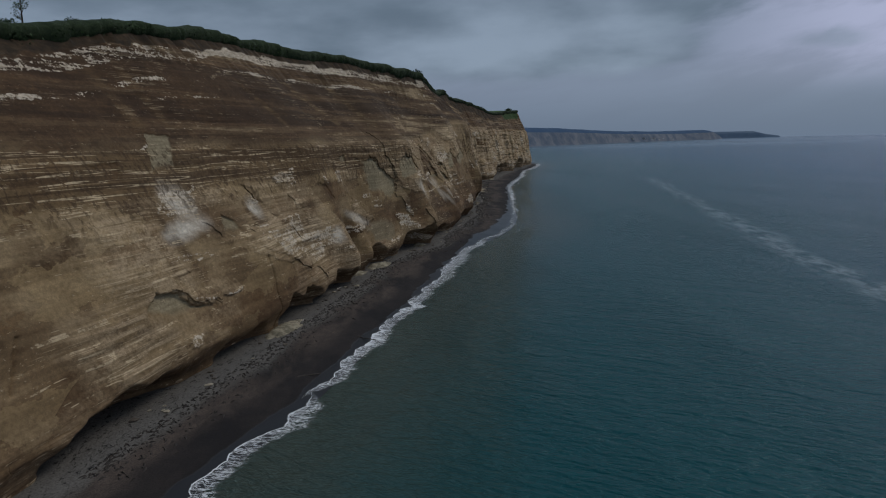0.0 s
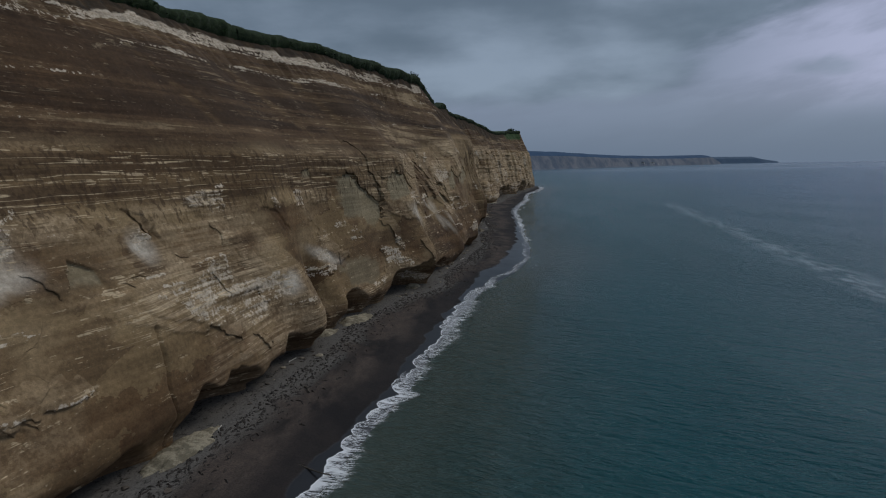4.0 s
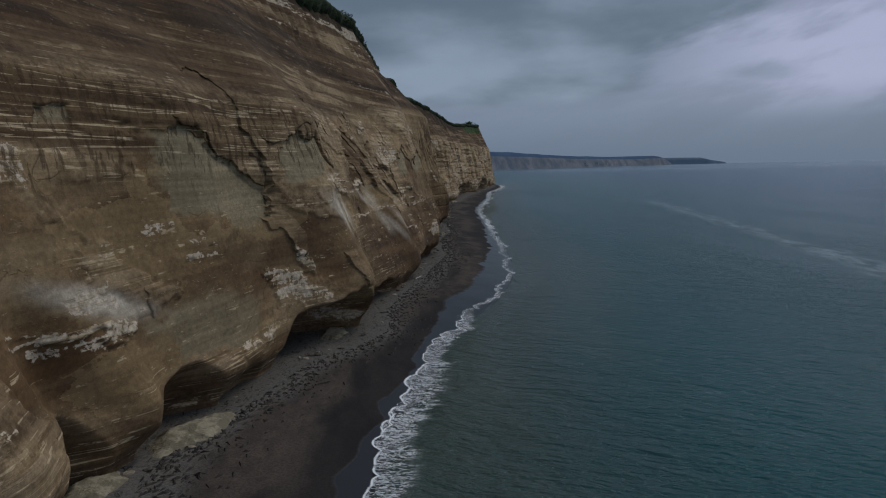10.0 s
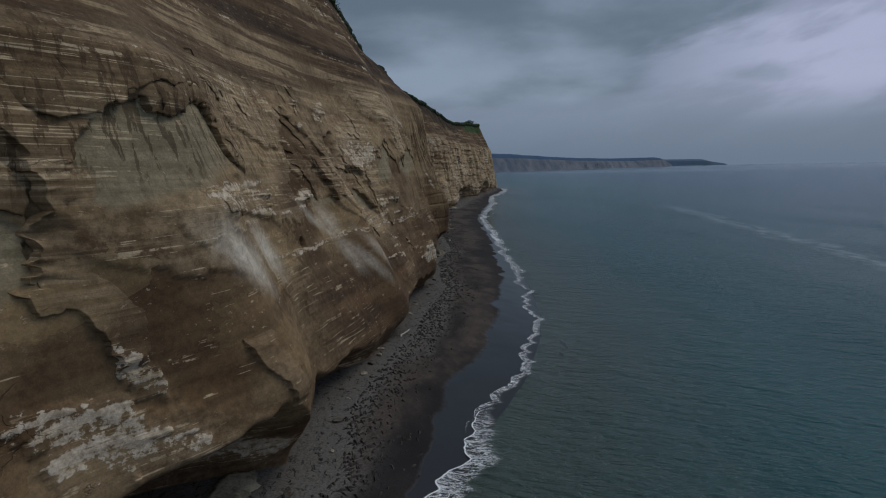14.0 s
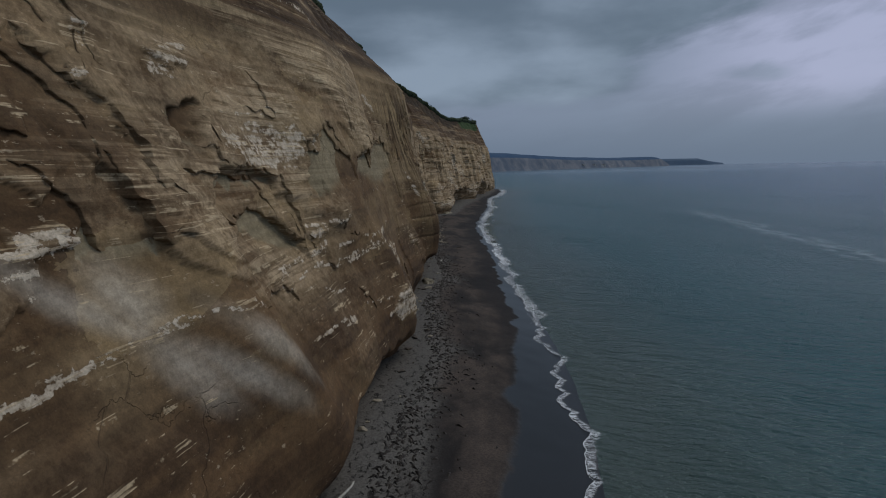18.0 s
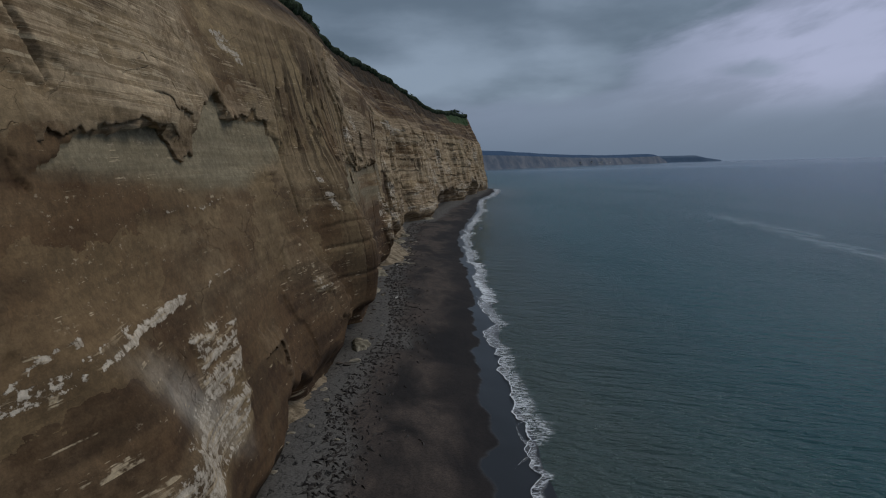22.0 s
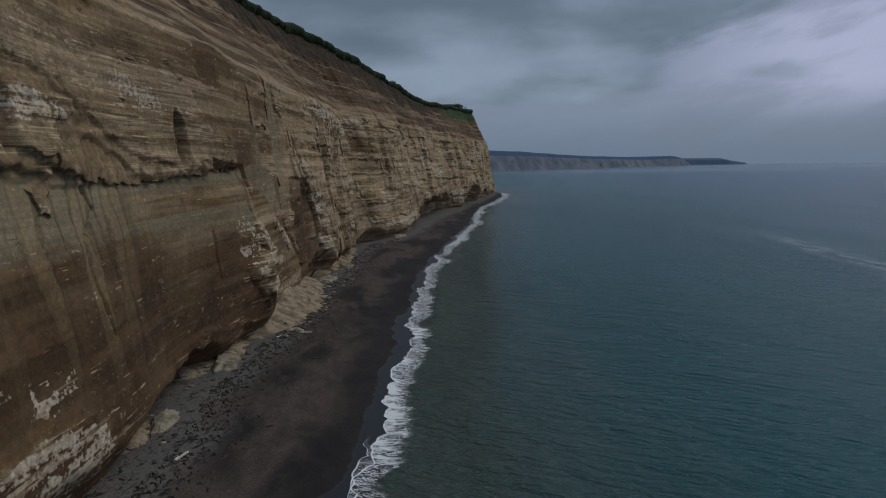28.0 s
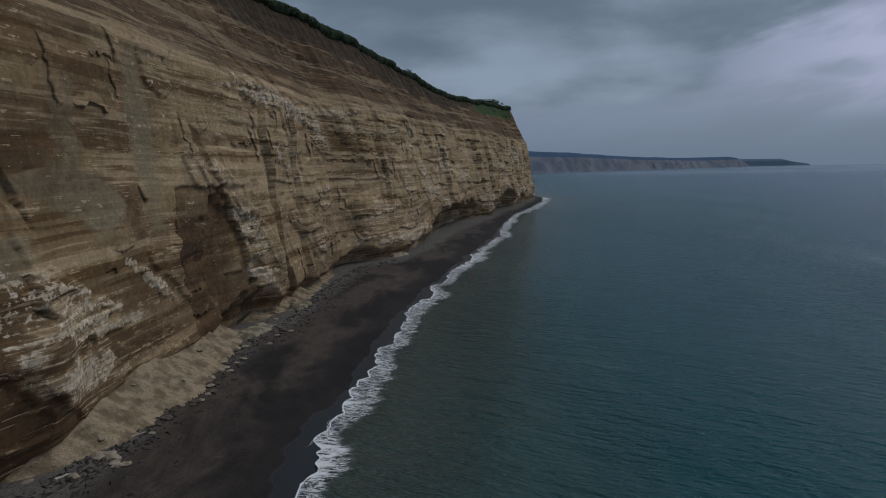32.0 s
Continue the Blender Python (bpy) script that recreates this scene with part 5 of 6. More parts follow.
damp = np.clip(0.75 * step(19.5, 23, Z + 5 * (fbm(Y / 3, Z * 0, 3) - 0.5)) * step(29.5, 28, Z) * step(215, 170, Y) + 0.2 * blob(Y, Z, 284, 26, 9, 9) + 0.08 + 0.15 * upper, 0, 1)
cover = step(8, 5, under + 4 * (fbm(Y / 8, Z / 5, 3) - 0.5)) * step(585, 620, Y) * step(712, 695, Y)
soil_and_shade = step(3.4, 1.0, under + 2.2 * (fbm(Y / 4, Z / 3, 3) - 0.5)) + 0.75 * step(11, 4, under + 5 * (fbm(Y / 9, Z / 6, 3) - 0.5)) * step(300, 380, Y) * step(620, 540, Y)
# mossy dark tone at the foot, with the hollows' shade painted in
soil_and_shade += marks(Y, Z, ((283, 3.8, 6.5, 2.4, 4), (252, 2.5, 6, 1.4, 0)), hard=0.3, ragged=0.5)
seams = np.clip(1.5 * blob(Y, Z, 281, 27.5, 10, 6.5) + 0.5 * blob(Y, Z, 283, 14, 7, 7) + 0.6 * blob(Y, Z, 306, 18, 9, 8) + 0.10 * far, 0, 1)
FIELDS = {"stone": (np.clip(pale, 0, 1), np.clip(green, 0, 1), rust), "wear": (lines, damp, np.clip(soil_and_shade, 0, 1)), "veil": (dust, level / 2, upper), "cover": (cover, band, far, seams)}
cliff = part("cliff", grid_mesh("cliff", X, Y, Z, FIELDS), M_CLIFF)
tagged(cliff, "tall layered brown and cream sandstone sea cliff above a dark beach", "cliff", kind="structure")


def on_face(grid, y, z):
    """The value of a grid of the cliff at (y, z)."""
    i = np.clip(np.interp(y, ys, np.arange(len(ys))), 0, len(ys) - 1.001)
    b, t = np.interp(y, ys, brk), np.interp(y, ys, top)
    j = np.where(z < b, (z + 1.5) / (b + 1.5) * (LOW - 1), LOW - 1 + (z - b) / (t - b) * 89)
    j = np.clip(j, 0, grid.shape[1] - 1.001)
    i0, j0 = i.astype(int), j.astype(int)
    a, c = i - i0, j - j0
    return (grid[i0, j0] * (1 - a) + grid[i0 + 1, j0] * a) * (1 - c) + (grid[i0, j0 + 1] * (1 - a) + grid[i0 + 1, j0 + 1] * a) * c


def slab(cy, cz, half, depth, angle, height, seed):
    """A sheet of the outer rock that ends in a broken edge above its line and runs into the face higher up."""
    if angle < -90 or angle > 90:
        angle += 180
    c, sn = math.cos(radians(angle)), math.sin(radians(angle))
    a = np.linspace(-half, half, max(10, int(half * 2 / 0.16)))
    jag = 1.3 * (fbm(a / 1.4 + seed, a * 0 + cz, 3, 0.6) - 0.5) + 0.45 * (LATTICE[np.floor(a / 0.55 + seed).astype(int) & 255, seed & 255] - 0.5)
    ends = step(0, 0.25, (a + half) / (2 * half)) * step(1, 0.8, (a + half) / (2 * half))
    h = height * (0.6 + 0.8 * fbm(a / 2 + 5, a * 0 + seed, 2)) * (0.35 + 0.65 * ends)
    w = np.array([0.0, 0.0, 0.04, 0.12, 0.28, 0.5, 0.75, 1.0])
    d = np.array([-0.25, 0.75, 1.0, 1.0, 0.85, 0.55, 0.2, -0.12])
    v = jag[:, None] + h[:, None] * w[None]
    yy = cy + a[:, None] * c - v * sn
    zz = np.clip(cz + a[:, None] * sn + v * c, 1.5, 46)
    lump = 0.8 + 0.4 * fbm(yy / 0.9, zz / 0.9, 2)
    out = depth * d[None] * lump * np.where(d[None] > 0, ends[:, None], 1) - 0.05 * (1 - ends[:, None])
    xx = on_face(X, yy, zz) + out
    f = {k: [on_face(np.broadcast_to(g, X.shape), yy, zz) for g in v3] for k, v3 in FIELDS.items()}
    f["veil"][1] = np.maximum(f["veil"][1], 0.5)
    f["stone"][1] = f["stone"][1] * 0.4
    return part("slab", grid_mesh("slab", xx, yy, zz, f), M_CLIFF, cliff)


def lip(points, depth, height, seed, closed=False):
    """A sheet of the outer rock on the left of a line: a broken edge that stands off the face and runs back into it behind."""
    P = np.array(points, float)
    if closed:
        turn = np.sum(P[:, 0] * np.roll(P[:, 1], -1) - np.roll(P[:, 0], -1) * P[:, 1])
        P = P[::-1] if turn > 0 else P
        P = np.concatenate([P, P[:1]])
    seg = np.concatenate([[0], np.cumsum(np.hypot(*np.diff(P, axis=0).T))])
    a = np.linspace(0, seg[-1], max(12, int(seg[-1] / 0.12)))
    y, z = np.interp(a, seg, P[:, 0]), np.interp(a, seg, P[:, 1])
    soft = np.ones(5) / 5
    ty, tz = np.gradient(np.convolve(np.pad(y, 2, "edge"), soft, "valid")), np.gradient(np.convolve(np.pad(z, 2, "edge"), soft, "valid"))
    size = np.hypot(ty, tz) + 1e-6
    ny, nz = -tz / size, ty / size
    jag = 0.8 * (fbm(a / 1.1 + seed, a * 0 + seed, 4, 0.65) - 0.5) + 0.35 * (LATTICE[np.floor(a / 0.6 + seed).astype(int) & 255, seed & 255] - 0.5)
    ends = np.ones_like(a) if closed else step(0, 0.6, a) * step(seg[-1], seg[-1] - 0.6, a)
    stand = ends * (step(-0.45, 0.15, nz) if closed else 1.0) * (0.55 + 0.9 * fbm(a / 2.2, a * 0 + seed + 9, 3))
    h = height * (0.5 + fbm(a / 2 + 5, a * 0 + seed, 2))
    w = np.array([0.0, 0.0, 0.04, 0.2, 0.4, 0.6, 0.8, 1.0])
    d = np.array([-0.9, 0.9, 1.0, 0.95, 0.8, 0.55, 0.2, -0.15])
    v = jag[:, None] + h[:, None] * w[None]
    yy = y[:, None] + ny[:, None] * v
    zz = np.clip(z[:, None] + nz[:, None] * v, 1.5, 46)
    lump = 0.8 + 0.4 * fbm(yy / 0.7, zz / 0.5, 3)
    base = on_face(X, np.concatenate([yy[:, 1:2] + 0.5 * ny[:, None], yy[:, 1:]], 1), np.concatenate([zz[:, 1:2] + 0.5 * nz[:, None], zz[:, 1:]], 1))
    base[:, 0] -= 0.25
    base[:, 1:3] = np.maximum(base[:, 1:3], base[:, 3:4] - 0.15)
    xx = base + depth * d[None] * lump * np.where(d[None] > 0, stand[:, None], 1) - 0.06 * (1 - np.clip(stand, 0, 1))[:, None]
    f = {k: [on_face(np.broadcast_to(g, X.shape), yy + 0.4 * ny[:, None], zz + 0.4 * nz[:, None]) for g in v3] for k, v3 in FIELDS.items()}
    f["veil"][1] = np.maximum(f["veil"][1], 0.45)
    f["stone"][1] = f["stone"][1] * 0.3
    me = grid_mesh("slab", xx, yy, zz, f)
    flat_end = np.ones((len(a) - 1, len(w) - 1), bool)
    flat_end[:, 0] = False                                   # a sharp edge where the sheet has broken off
    me.polygons.foreach_set("use_smooth", flat_end.ravel())
    return part("slab", me, M_CLIFF, cliff)


rs = np.random.RandomState(4)
for k, points in enumerate(EDGES_A + EDGES_B + EDGES_C + EDGES_D):
    lip(points, 0.24, rs.uniform(1.6, 3.0), 3 + 7 * k)
for k in range(90):
    y = rs.uniform(66, 345)
    z = rs.uniform(7.5, min(31, 27 + 0.02 * y))
    if smooth_wall(np.array([y]), np.array([z]))[0] > 0.4 or on_face(level, np.array([y]), np.array([z]))[0] < 0.6:
        continue
    slab(y, z, rs.uniform(0.8, 2.4), rs.uniform(0.08, 0.18), rs.choice([rs.uniform(-50, -25), rs.uniform(-8, 8), rs.uniform(-8, 8), rs.uniform(-85, -65)]), rs.uniform(0.8, 2.4), 400 + 11 * k)
for k in range(60):
    slab(rs.uniform(345, 470), rs.uniform(6, 34), rs.uniform(1.0, 3.5), rs.uniform(0.15, 0.35), rs.choice([rs.uniform(-8, 8), rs.uniform(-85, -70)]), rs.uniform(1.0, 2.6), 900 + 5 * k)
rim_x, rim_z = X[:, -1].copy(), Z[:, -1].copy()

# ---- plateau of grass behind the rim ----
inland = np.concatenate([[0.0, 0.6, 1.5, 3, 5], np.arange(8, 60, 4), np.array([80, 120, 200, 400])])
Yp = np.repeat(ys[:, None], len(inland), 1)
hill = 2.5 * (fbm(Yp / 60, (Yp * 0 + inland[None]) / 50, 3) - 0.5) * step(2, 30, inland[None])
lift = 0.5 * step(0, 1.5, inland[None]) + 0.6 * (fbm(Yp / 2.5, inland[None] / 2.5 + Yp * 0, 3) - 0.3) * step(0, 3, inland[None])
Xp = rim_x[:, None] - inland[None] + 0.4 * step(0, 0.6, inland[None]) * 0
plateau = part("plateau", grid_mesh("plateau", Xp[:, ::-1], Yp, (rim_z[:, None] + hill + lift + 0.012 * inland[None])[:, ::-1]), M_GRASS)
tagged(plateau, "green grassy plateau along the top of the cliff", "meadow", kind="structure")

# ---- beach and sea bed in one sheet ----
yb = np.concatenate([np.arange(-250, 30, 5), np.arange(30, 400, 0.5), np.arange(400, 790, 1.2), [900, 1500, 5000]])
nose_b, water_b = curve(NOSE, yb), curve(WATER, yb) + 1.6 * (fbm(yb / 14, yb * 0 + 1, 3) - 0.5)
sb = np.concatenate([np.linspace(0, 1, 70), 1 + np.array([0.05, 0.12, 0.2, 0.3, 0.45, 0.7, 1.0, 1.5, 3, 8, 40, 300])])
Yb = np.repeat(yb[:, None], len(sb), 1)
Xb = (nose_b - 14)[:, None] + (water_b - nose_b + 14)[:, None] * sb[None]


def shore_z(x, y):
    """Height of the sand: a low berm, the wet slope and the bed under the water."""
    d = (curve(WATER, y) + 1.6 * (fbm(y / 14, y * 0 + 1, 3) - 0.5)) - x
    z = np.where(d > 0, 1.5 * (1 - np.exp(-d / 7.0)) + 0.012 * d, 0.05 * d)
    return np.maximum(z, -9) + 0.16 * (fbm(x / 3.5, y / 6, 3) - 0.5) * step(0.5, 4, d)


Zb = shore_z(Xb, Yb)
ground = part("ground", grid_mesh("ground", Xb, Yb, Zb, {"shore": (np.clip((water_b[:, None] - Xb + 3.0 * (fbm(Yb / 6, Xb / 9, 3) - 0.5)) / 40, 0, 1), np.clip((Xb - nose_b[:, None]) / 40, 0, 1), np.clip(0.5 * (water_b[:, None] - Xb + 2.2 * (fbm(Yb / 4.5, Xb / 9, 4) - 0.5)) / curve(WET, yb)[:, None], 0, 1))}), M_SAND)
tagged(ground, "dark grey-brown sand beach with wet edge and seaweed strewn at the cliff foot", "beach", kind="structure")

# ---- sea ----
xw = np.concatenate([[-4000, -1500, -600, -200], np.arange(-80, 130, 1.5), np.geomspace(132, 5200, 60)])
yw = np.concatenate([[-500, -300], np.arange(-100, 60, 8), np.arange(60, 520, 1.5), np.geomspace(522, 5300, 90)])
Xw, Yw = np.meshgrid(xw, yw)
off = Xw - curve(WATER, np.clip(Yw, -250, 750))
swell = 0.16 * np.sin(off / 2.3 + 5 * fbm(Yw / 40, Xw / 90, 2)) * np.exp(-((off - 6) / 9) ** 2) * (0.4 + fbm(Yw / 25, Xw * 0, 2))
swell += 0.10 * (fbm(Xw / 9 + Yw / 30, Yw / 4.5, 3) - 0.5) * step(3, 20, off)
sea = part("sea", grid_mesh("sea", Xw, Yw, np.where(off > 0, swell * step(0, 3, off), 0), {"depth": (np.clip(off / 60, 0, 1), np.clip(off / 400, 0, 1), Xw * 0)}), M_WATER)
tagged(sea, "calm teal-green sea with small ripples under grey sky", "sea", kind="structure")


# ---- foam along the water's edge ----
def foam(y0, y1, shift, width, strength, seed, cat="wave"):
    n = max(12, int((y1 - y0) / 0.28))
    y = np.linspace(y0, y1, n)
    edge = curve(WATER, y) + 1.6 * (fbm(y / 14, y * 0 + 1, 3) - 0.5) + shift + 3.4 * (fbm(y / 7, y * 0 + seed, 4, 0.55) - 0.5) + 0.5 * (fbm(y / 1.3, y * 0 + seed + 5, 3, 0.6) - 0.5)
    lobe = (y / 4.6 + 1.6 * fbm(y / 13, y * 0 + seed + 2, 2)) % 1.0
    edge = edge - 0.8 * np.sqrt(np.clip(1 - (2 * lobe - 1) ** 2, 0, 1))
    w = 0.68 * width * (0.45 + 1.1 * fbm(y / 9, y * 0 + seed + 11, 3))
    ends = step(0, 0.12, (y - y0) / (y1 - y0)) * step(1, 0.88, (y - y0) / (y1 - y0))
    v = np.array([0, 0.03, 0.06, 0.1, 0.18, 0.3, 0.45, 0.6, 0.8, 1.0])
    Yf = np.repeat(y[:, None], len(v), 1)
    Xf = edge[:, None] + (w * ends)[:, None] * v[None]
    Zf = np.maximum(shore_z(Xf, Yf), 0.12 * np.exp(-v[None] * 3) + 0.09) + 0.05
    k = strength * (1 - 0.35 * v[None]) * (0.75 + 0.5 * fbm(Yf / 5, Xf / 5, 2)) * (0.3 + 0.7 * ends[:, None])
    ob = part("foam", grid_mesh("foam", Xf, Yf, Zf, {"band": (np.repeat(v[None], n, 0), Yf * 0, np.clip(k, 0, 1))}), M_FOAM)
    tagged(ob, "white lacy foam of a small wave running up the sand", cat, "waves along the beach", "stuff")
    return ob


for y0, y1, shift, width, strength, seed in ((18, 72, -0.5, 5, 0.72, 3), (68, 118, -0.5, 4.5, 0.9, 4), (110, 150, -0.6, 5.0, 0.70, 5), (140, 186, -0.8, 6, 0.72, 6), (178, 262, -0.5, 1.7, 0.75, 7),
                                             (252, 312, -0.6, 3.6, 0.72, 13), (300, 352, -0.8, 4.6, 1.0, 8), (345, 420, -0.8, 5, 0.85, 9), (410, 520, -0.8, 6, 0.9, 10), (500, 640, -1, 6, 0.85, 11), (620, 768, -1, 8, 0.95, 12)):
    foam(y0, y1, shift, width, strength, seed)


# ---- turf hanging over the rim ----
def turf_mat(y0, y1, seed):
    """A thick mat of grass that rolls over the rim and hangs below it, ragged at its lower border."""
    y = np.arange(y0, y1 + 0.2, 0.35)
    out = np.array([-4.5, -3.0, -1.6, -0.6, 0.3, 0.85, 1.0, 0.8, 0.4, -0.2])
    up = np.array([0.35, 0.75, 0.95, 1.0, 0.85, 0.45, -0.1, -0.75, -1.3, -1.6])
    thick = (0.75 + 0.7 * fbm(y / 11, y * 0 + seed, 3))[:, None]
    Ym = np.repeat(y[:, None], len(out), 1)
    drop = np.where(up[None] < 0, 0.35 + 1.5 * fbm(y / 2.2, y * 0 + seed + 3, 4, 0.6)[:, None], 1.0)
    lump = fbm(Ym / 1.2, np.arange(len(out))[None] * 0.7 + Ym * 0 + seed, 3, 0.6) - 0.5
    Xm = np.interp(y, ys, rim_x)[:, None] + out[None] * thick + 0.55 * lump
    Zm = np.interp(y, ys, rim_z)[:, None] + 0.25 + up[None] * thick * drop + 0.45 * lump
    mat = part("turf_mat", grid_mesh("turf_mat", Xm, Ym, Zm), M_TURF)
    return tagged(mat, "thick dark green mat of turf rolled over the cliff edge", "grass", "turf along the rim", "stuff")


for y0, y1, seed in ((20, 150, 2), (150, 300, 5), (300, 450, 8), (450, 720, 11)):
    turf_mat(y0, y1, seed)



def leaf_soup(rng, centres, sizes, per, flat=0.7):
    """Many small bent leaves round each centre."""
    c = np.repeat(centres, per, 0)
    s = np.repeat(sizes, per)
    n = len(c)
    d = rng.normal(size=(n, 3))
    d /= np.linalg.norm(d, axis=1)[:, None]
    c = c + d * (s * rng.uniform(0.35, 1.0, n) ** 0.6)[:, None] * np.array([1, 1, flat])
    a = rng.normal(size=(n, 3))
    a /= np.linalg.norm(a, axis=1)[:, None]
    b = np.cross(a, rng.normal(size=(n, 3)))
    b /= np.linalg.norm(b, axis=1)[:, None]
    L = (s * rng.uniform(0.16, 0.34, n))[:, None]
    v = np.stack([c - a * L, c + b * L * 0.45, c + a * L + d * L * 0.3, c - b * L * 0.45], 1).reshape(-1, 3)
    f = np.arange(n * 4).reshape(n, 4)
    return v, f


def quads_mesh(name, v, f):
    me = bpy.data.meshes.new(name)
    me.vertices.add(len(v))
    me.vertices.foreach_set("co", v.astype(np.float32).ravel())
    me.loops.add(f.size)
    me.loops.foreach_set("vertex_index", f.astype(np.int32).ravel())
    me.polygons.add(len(f))
    me.polygons.foreach_set("loop_start", np.arange(0, f.size, 4, dtype=np.int32))
    me.update(calc_edges=True)
    return me


rng = np.random.RandomState(11)
for y0, y1, count, per in ((20, 150, 1500, 12), (150, 300, 1500, 12), (300, 450, 1500, 11), (450, 730, 1500, 10)):
    y = rng.uniform(y0, y1, count)
    back = rng.uniform(-0.7, 3.2, count)
    c = np.stack([np.interp(y, ys, rim_x) - back, y, np.interp(y, ys, rim_z) + 0.35 - np.clip(-back, 0, 1) * rng.uniform(0.3, 1.6, count) + 0.5 * (fbm(y / 4, y * 0 + 5, 3) - 0.5)], 1)
    v, f = leaf_soup(rng, c, rng.uniform(0.5, 1.15, count), per)
    turf = part("turf", quads_mesh("turf", v, f), M_LEAF)
    tagged(turf, "shaggy dark green grass and scrub hanging over the cliff rim", "grass", "turf along the rim", "stuff")


def tube(bm, pts, radii, sides=6):
    rings = []
    for k, p in enumerate(pts):
        d = (Vector(pts[min(k + 1, len(pts) - 1)]) - Vector(pts[max(k - 1, 0)])).normalized()
        a = d.orthogonal().normalized()
        b = d.cross(a)
        rings.append([bm.verts.new(Vector(p) + (a * math.cos(2 * math.pi * i / sides) + b * math.sin(2 * math.pi * i / sides)) * radii[k]) for i in range(sides)])
    for r0, r1 in zip(rings, rings[1:]):
        for i in range(sides):
            bm.faces.new((r0[i], r0[(i + 1) % sides], r1[(i + 1) % sides], r1[i]))
    bm.faces.new(rings[0][::-1])
    bm.faces.new(rings[-1])


def rim_place(y, back):
    return float(np.interp(y, ys, rim_x)) - back, y, float(np.interp(y, ys, rim_z)) + 0.3


def tree(y, back, height, spread, seed, label, leaves=26):
    r = np.random.RandomState(seed)
    base = new("tree")
    base.location = rim_place(y, back)
    bm = bmesh.new()
    tips = []
    tube(bm, [(0, 0, -0.5), (0.05, 0.05, height * 0.25), (0.12, -0.05, height * 0.5), (0.05, 0.1, height * 0.8)], [height * 0.03, height * 0.024, height * 0.017, height * 0.008], 7)
    for k in range(9):
        h = height * r.uniform(0.25, 0.75)
        a = r.uniform(0, 6.28)
        L = spread * r.uniform(0.5, 1.0)
        p0, p1 = Vector((0.06, 0, h)), Vector((math.cos(a) * L * 0.5, math.sin(a) * L * 0.5, h + L * 0.45))
        p2 = Vector((math.cos(a) * L, math.sin(a) * L, h + L * r.uniform(0.7, 1.2)))
        tube(bm, [p0, p1, p2], [height * 0.012, height * 0.008, height * 0.003], 5)
        tips += [tuple(p1), tuple(p2), tuple((p1 + p2) / 2)]
    tips.append((0.05, 0.1, height * 0.9))
    part("trunk", bm, M_BARK, base)
    c = np.array(tips)
    v, f = leaf_soup(r, c, r.uniform(0.3, 0.6, len(c)) * height / 5, leaves)
    part("crown", quads_mesh("crown", v, f), M_DRYLEAF, base)
    tagged(base, label, "tree")
    return base


def bush(y, back, size, seed, label="low dark green bush on the cliff rim"):
    r = np.random.RandomState(seed)
    base = new("bush")
    base.location = rim_place(y, back)
    bm = bmesh.new()
    for k in range(5):
        a = r.uniform(0, 6.28)
        tube(bm, [(0, 0, -0.3), (math.cos(a) * size * 0.3, math.sin(a) * size * 0.3, size * 0.5), (math.cos(a) * size * 0.6, math.sin(a) * size * 0.6, size * r.uniform(0.7, 1.1))], [0.05, 0.035, 0.01], 5)
    part("stem", bm, M_BARK, base)
    n = 14
    c = np.stack([r.normal(0, size * 0.4, n), r.normal(0, size * 0.45, n), r.uniform(0.2, 1.0, n) * size], 1)
    v, f = leaf_soup(r, c, r.uniform(0.25, 0.45, n) * size, 28)
    part("foliage", quads_mesh("foliage", v, f), M_DRYLEAF, base)
    tagged(base, label, "bush", "bushes on the rim")
    return base


# ---- fallen stone, driftwood and weed on the beach ----
def ground_z(x, y):
    return float(shore_z(np.array([float(x)]), np.array([float(y)]))[0])


def stone_mesh(name, seed, flat=0.6, cuts=2, rough=0.35):
    """A broken stone: a rounded block with facets."""
    r = np.random.RandomState(seed)
    bm = bmesh.new()
    bmesh.ops.create_icosphere(bm, subdivisions=cuts, radius=1)
    planes = [(Vector(r.normal(size=3)).normalized(), r.uniform(0.55, 0.85)) for _ in range(7)]
    for v in bm.verts:
        p = v.co.copy()
        for d, h in planes:
            k = p.dot(d)
            if k > h:
                p -= d * (k - h) * 0.9
        p *= 1 + rough * (noise.noise(p * 1.7 + Vector((seed, 0, 0))) * 0.5 + noise.noise(p * 4 + Vector((0, seed, 0))) * 0.25)
        v.co = Vector((p.x, p.y, p.z * flat))
    me = bpy.data.meshes.new(name)
    bm.to_mesh(me)
    bm.free()
    return me


STONES = [stone_mesh("stone", k, f, 2) for k, f in ((1, 0.7), (2, 0.5), (3, 0.8), (4, 0.45), (5, 0.6), (6, 0.35))]
DARKS = [me.copy() for me in STONES]


def stone(x, y, sx, sy, sz, turn, pick=0, dark=False, label="pale broken sandstone block fallen on the sand", name="stone", group="fallen stones at the cliff foot", sink=0.3):
    ob = part(name, (DARKS if dark else STONES)[pick % 6], M_DARKSTONE if dark else M_STONE)
    ob.matrix_world = pose(x, y, ground_z(x, y) + sz * 0.45 * (1 - sink), 0, 0, turn) @ Matrix.Diagonal((sx, sy, sz, 1))
    return tagged(ob, label, "rock", group)


r = np.random.RandomState(21)
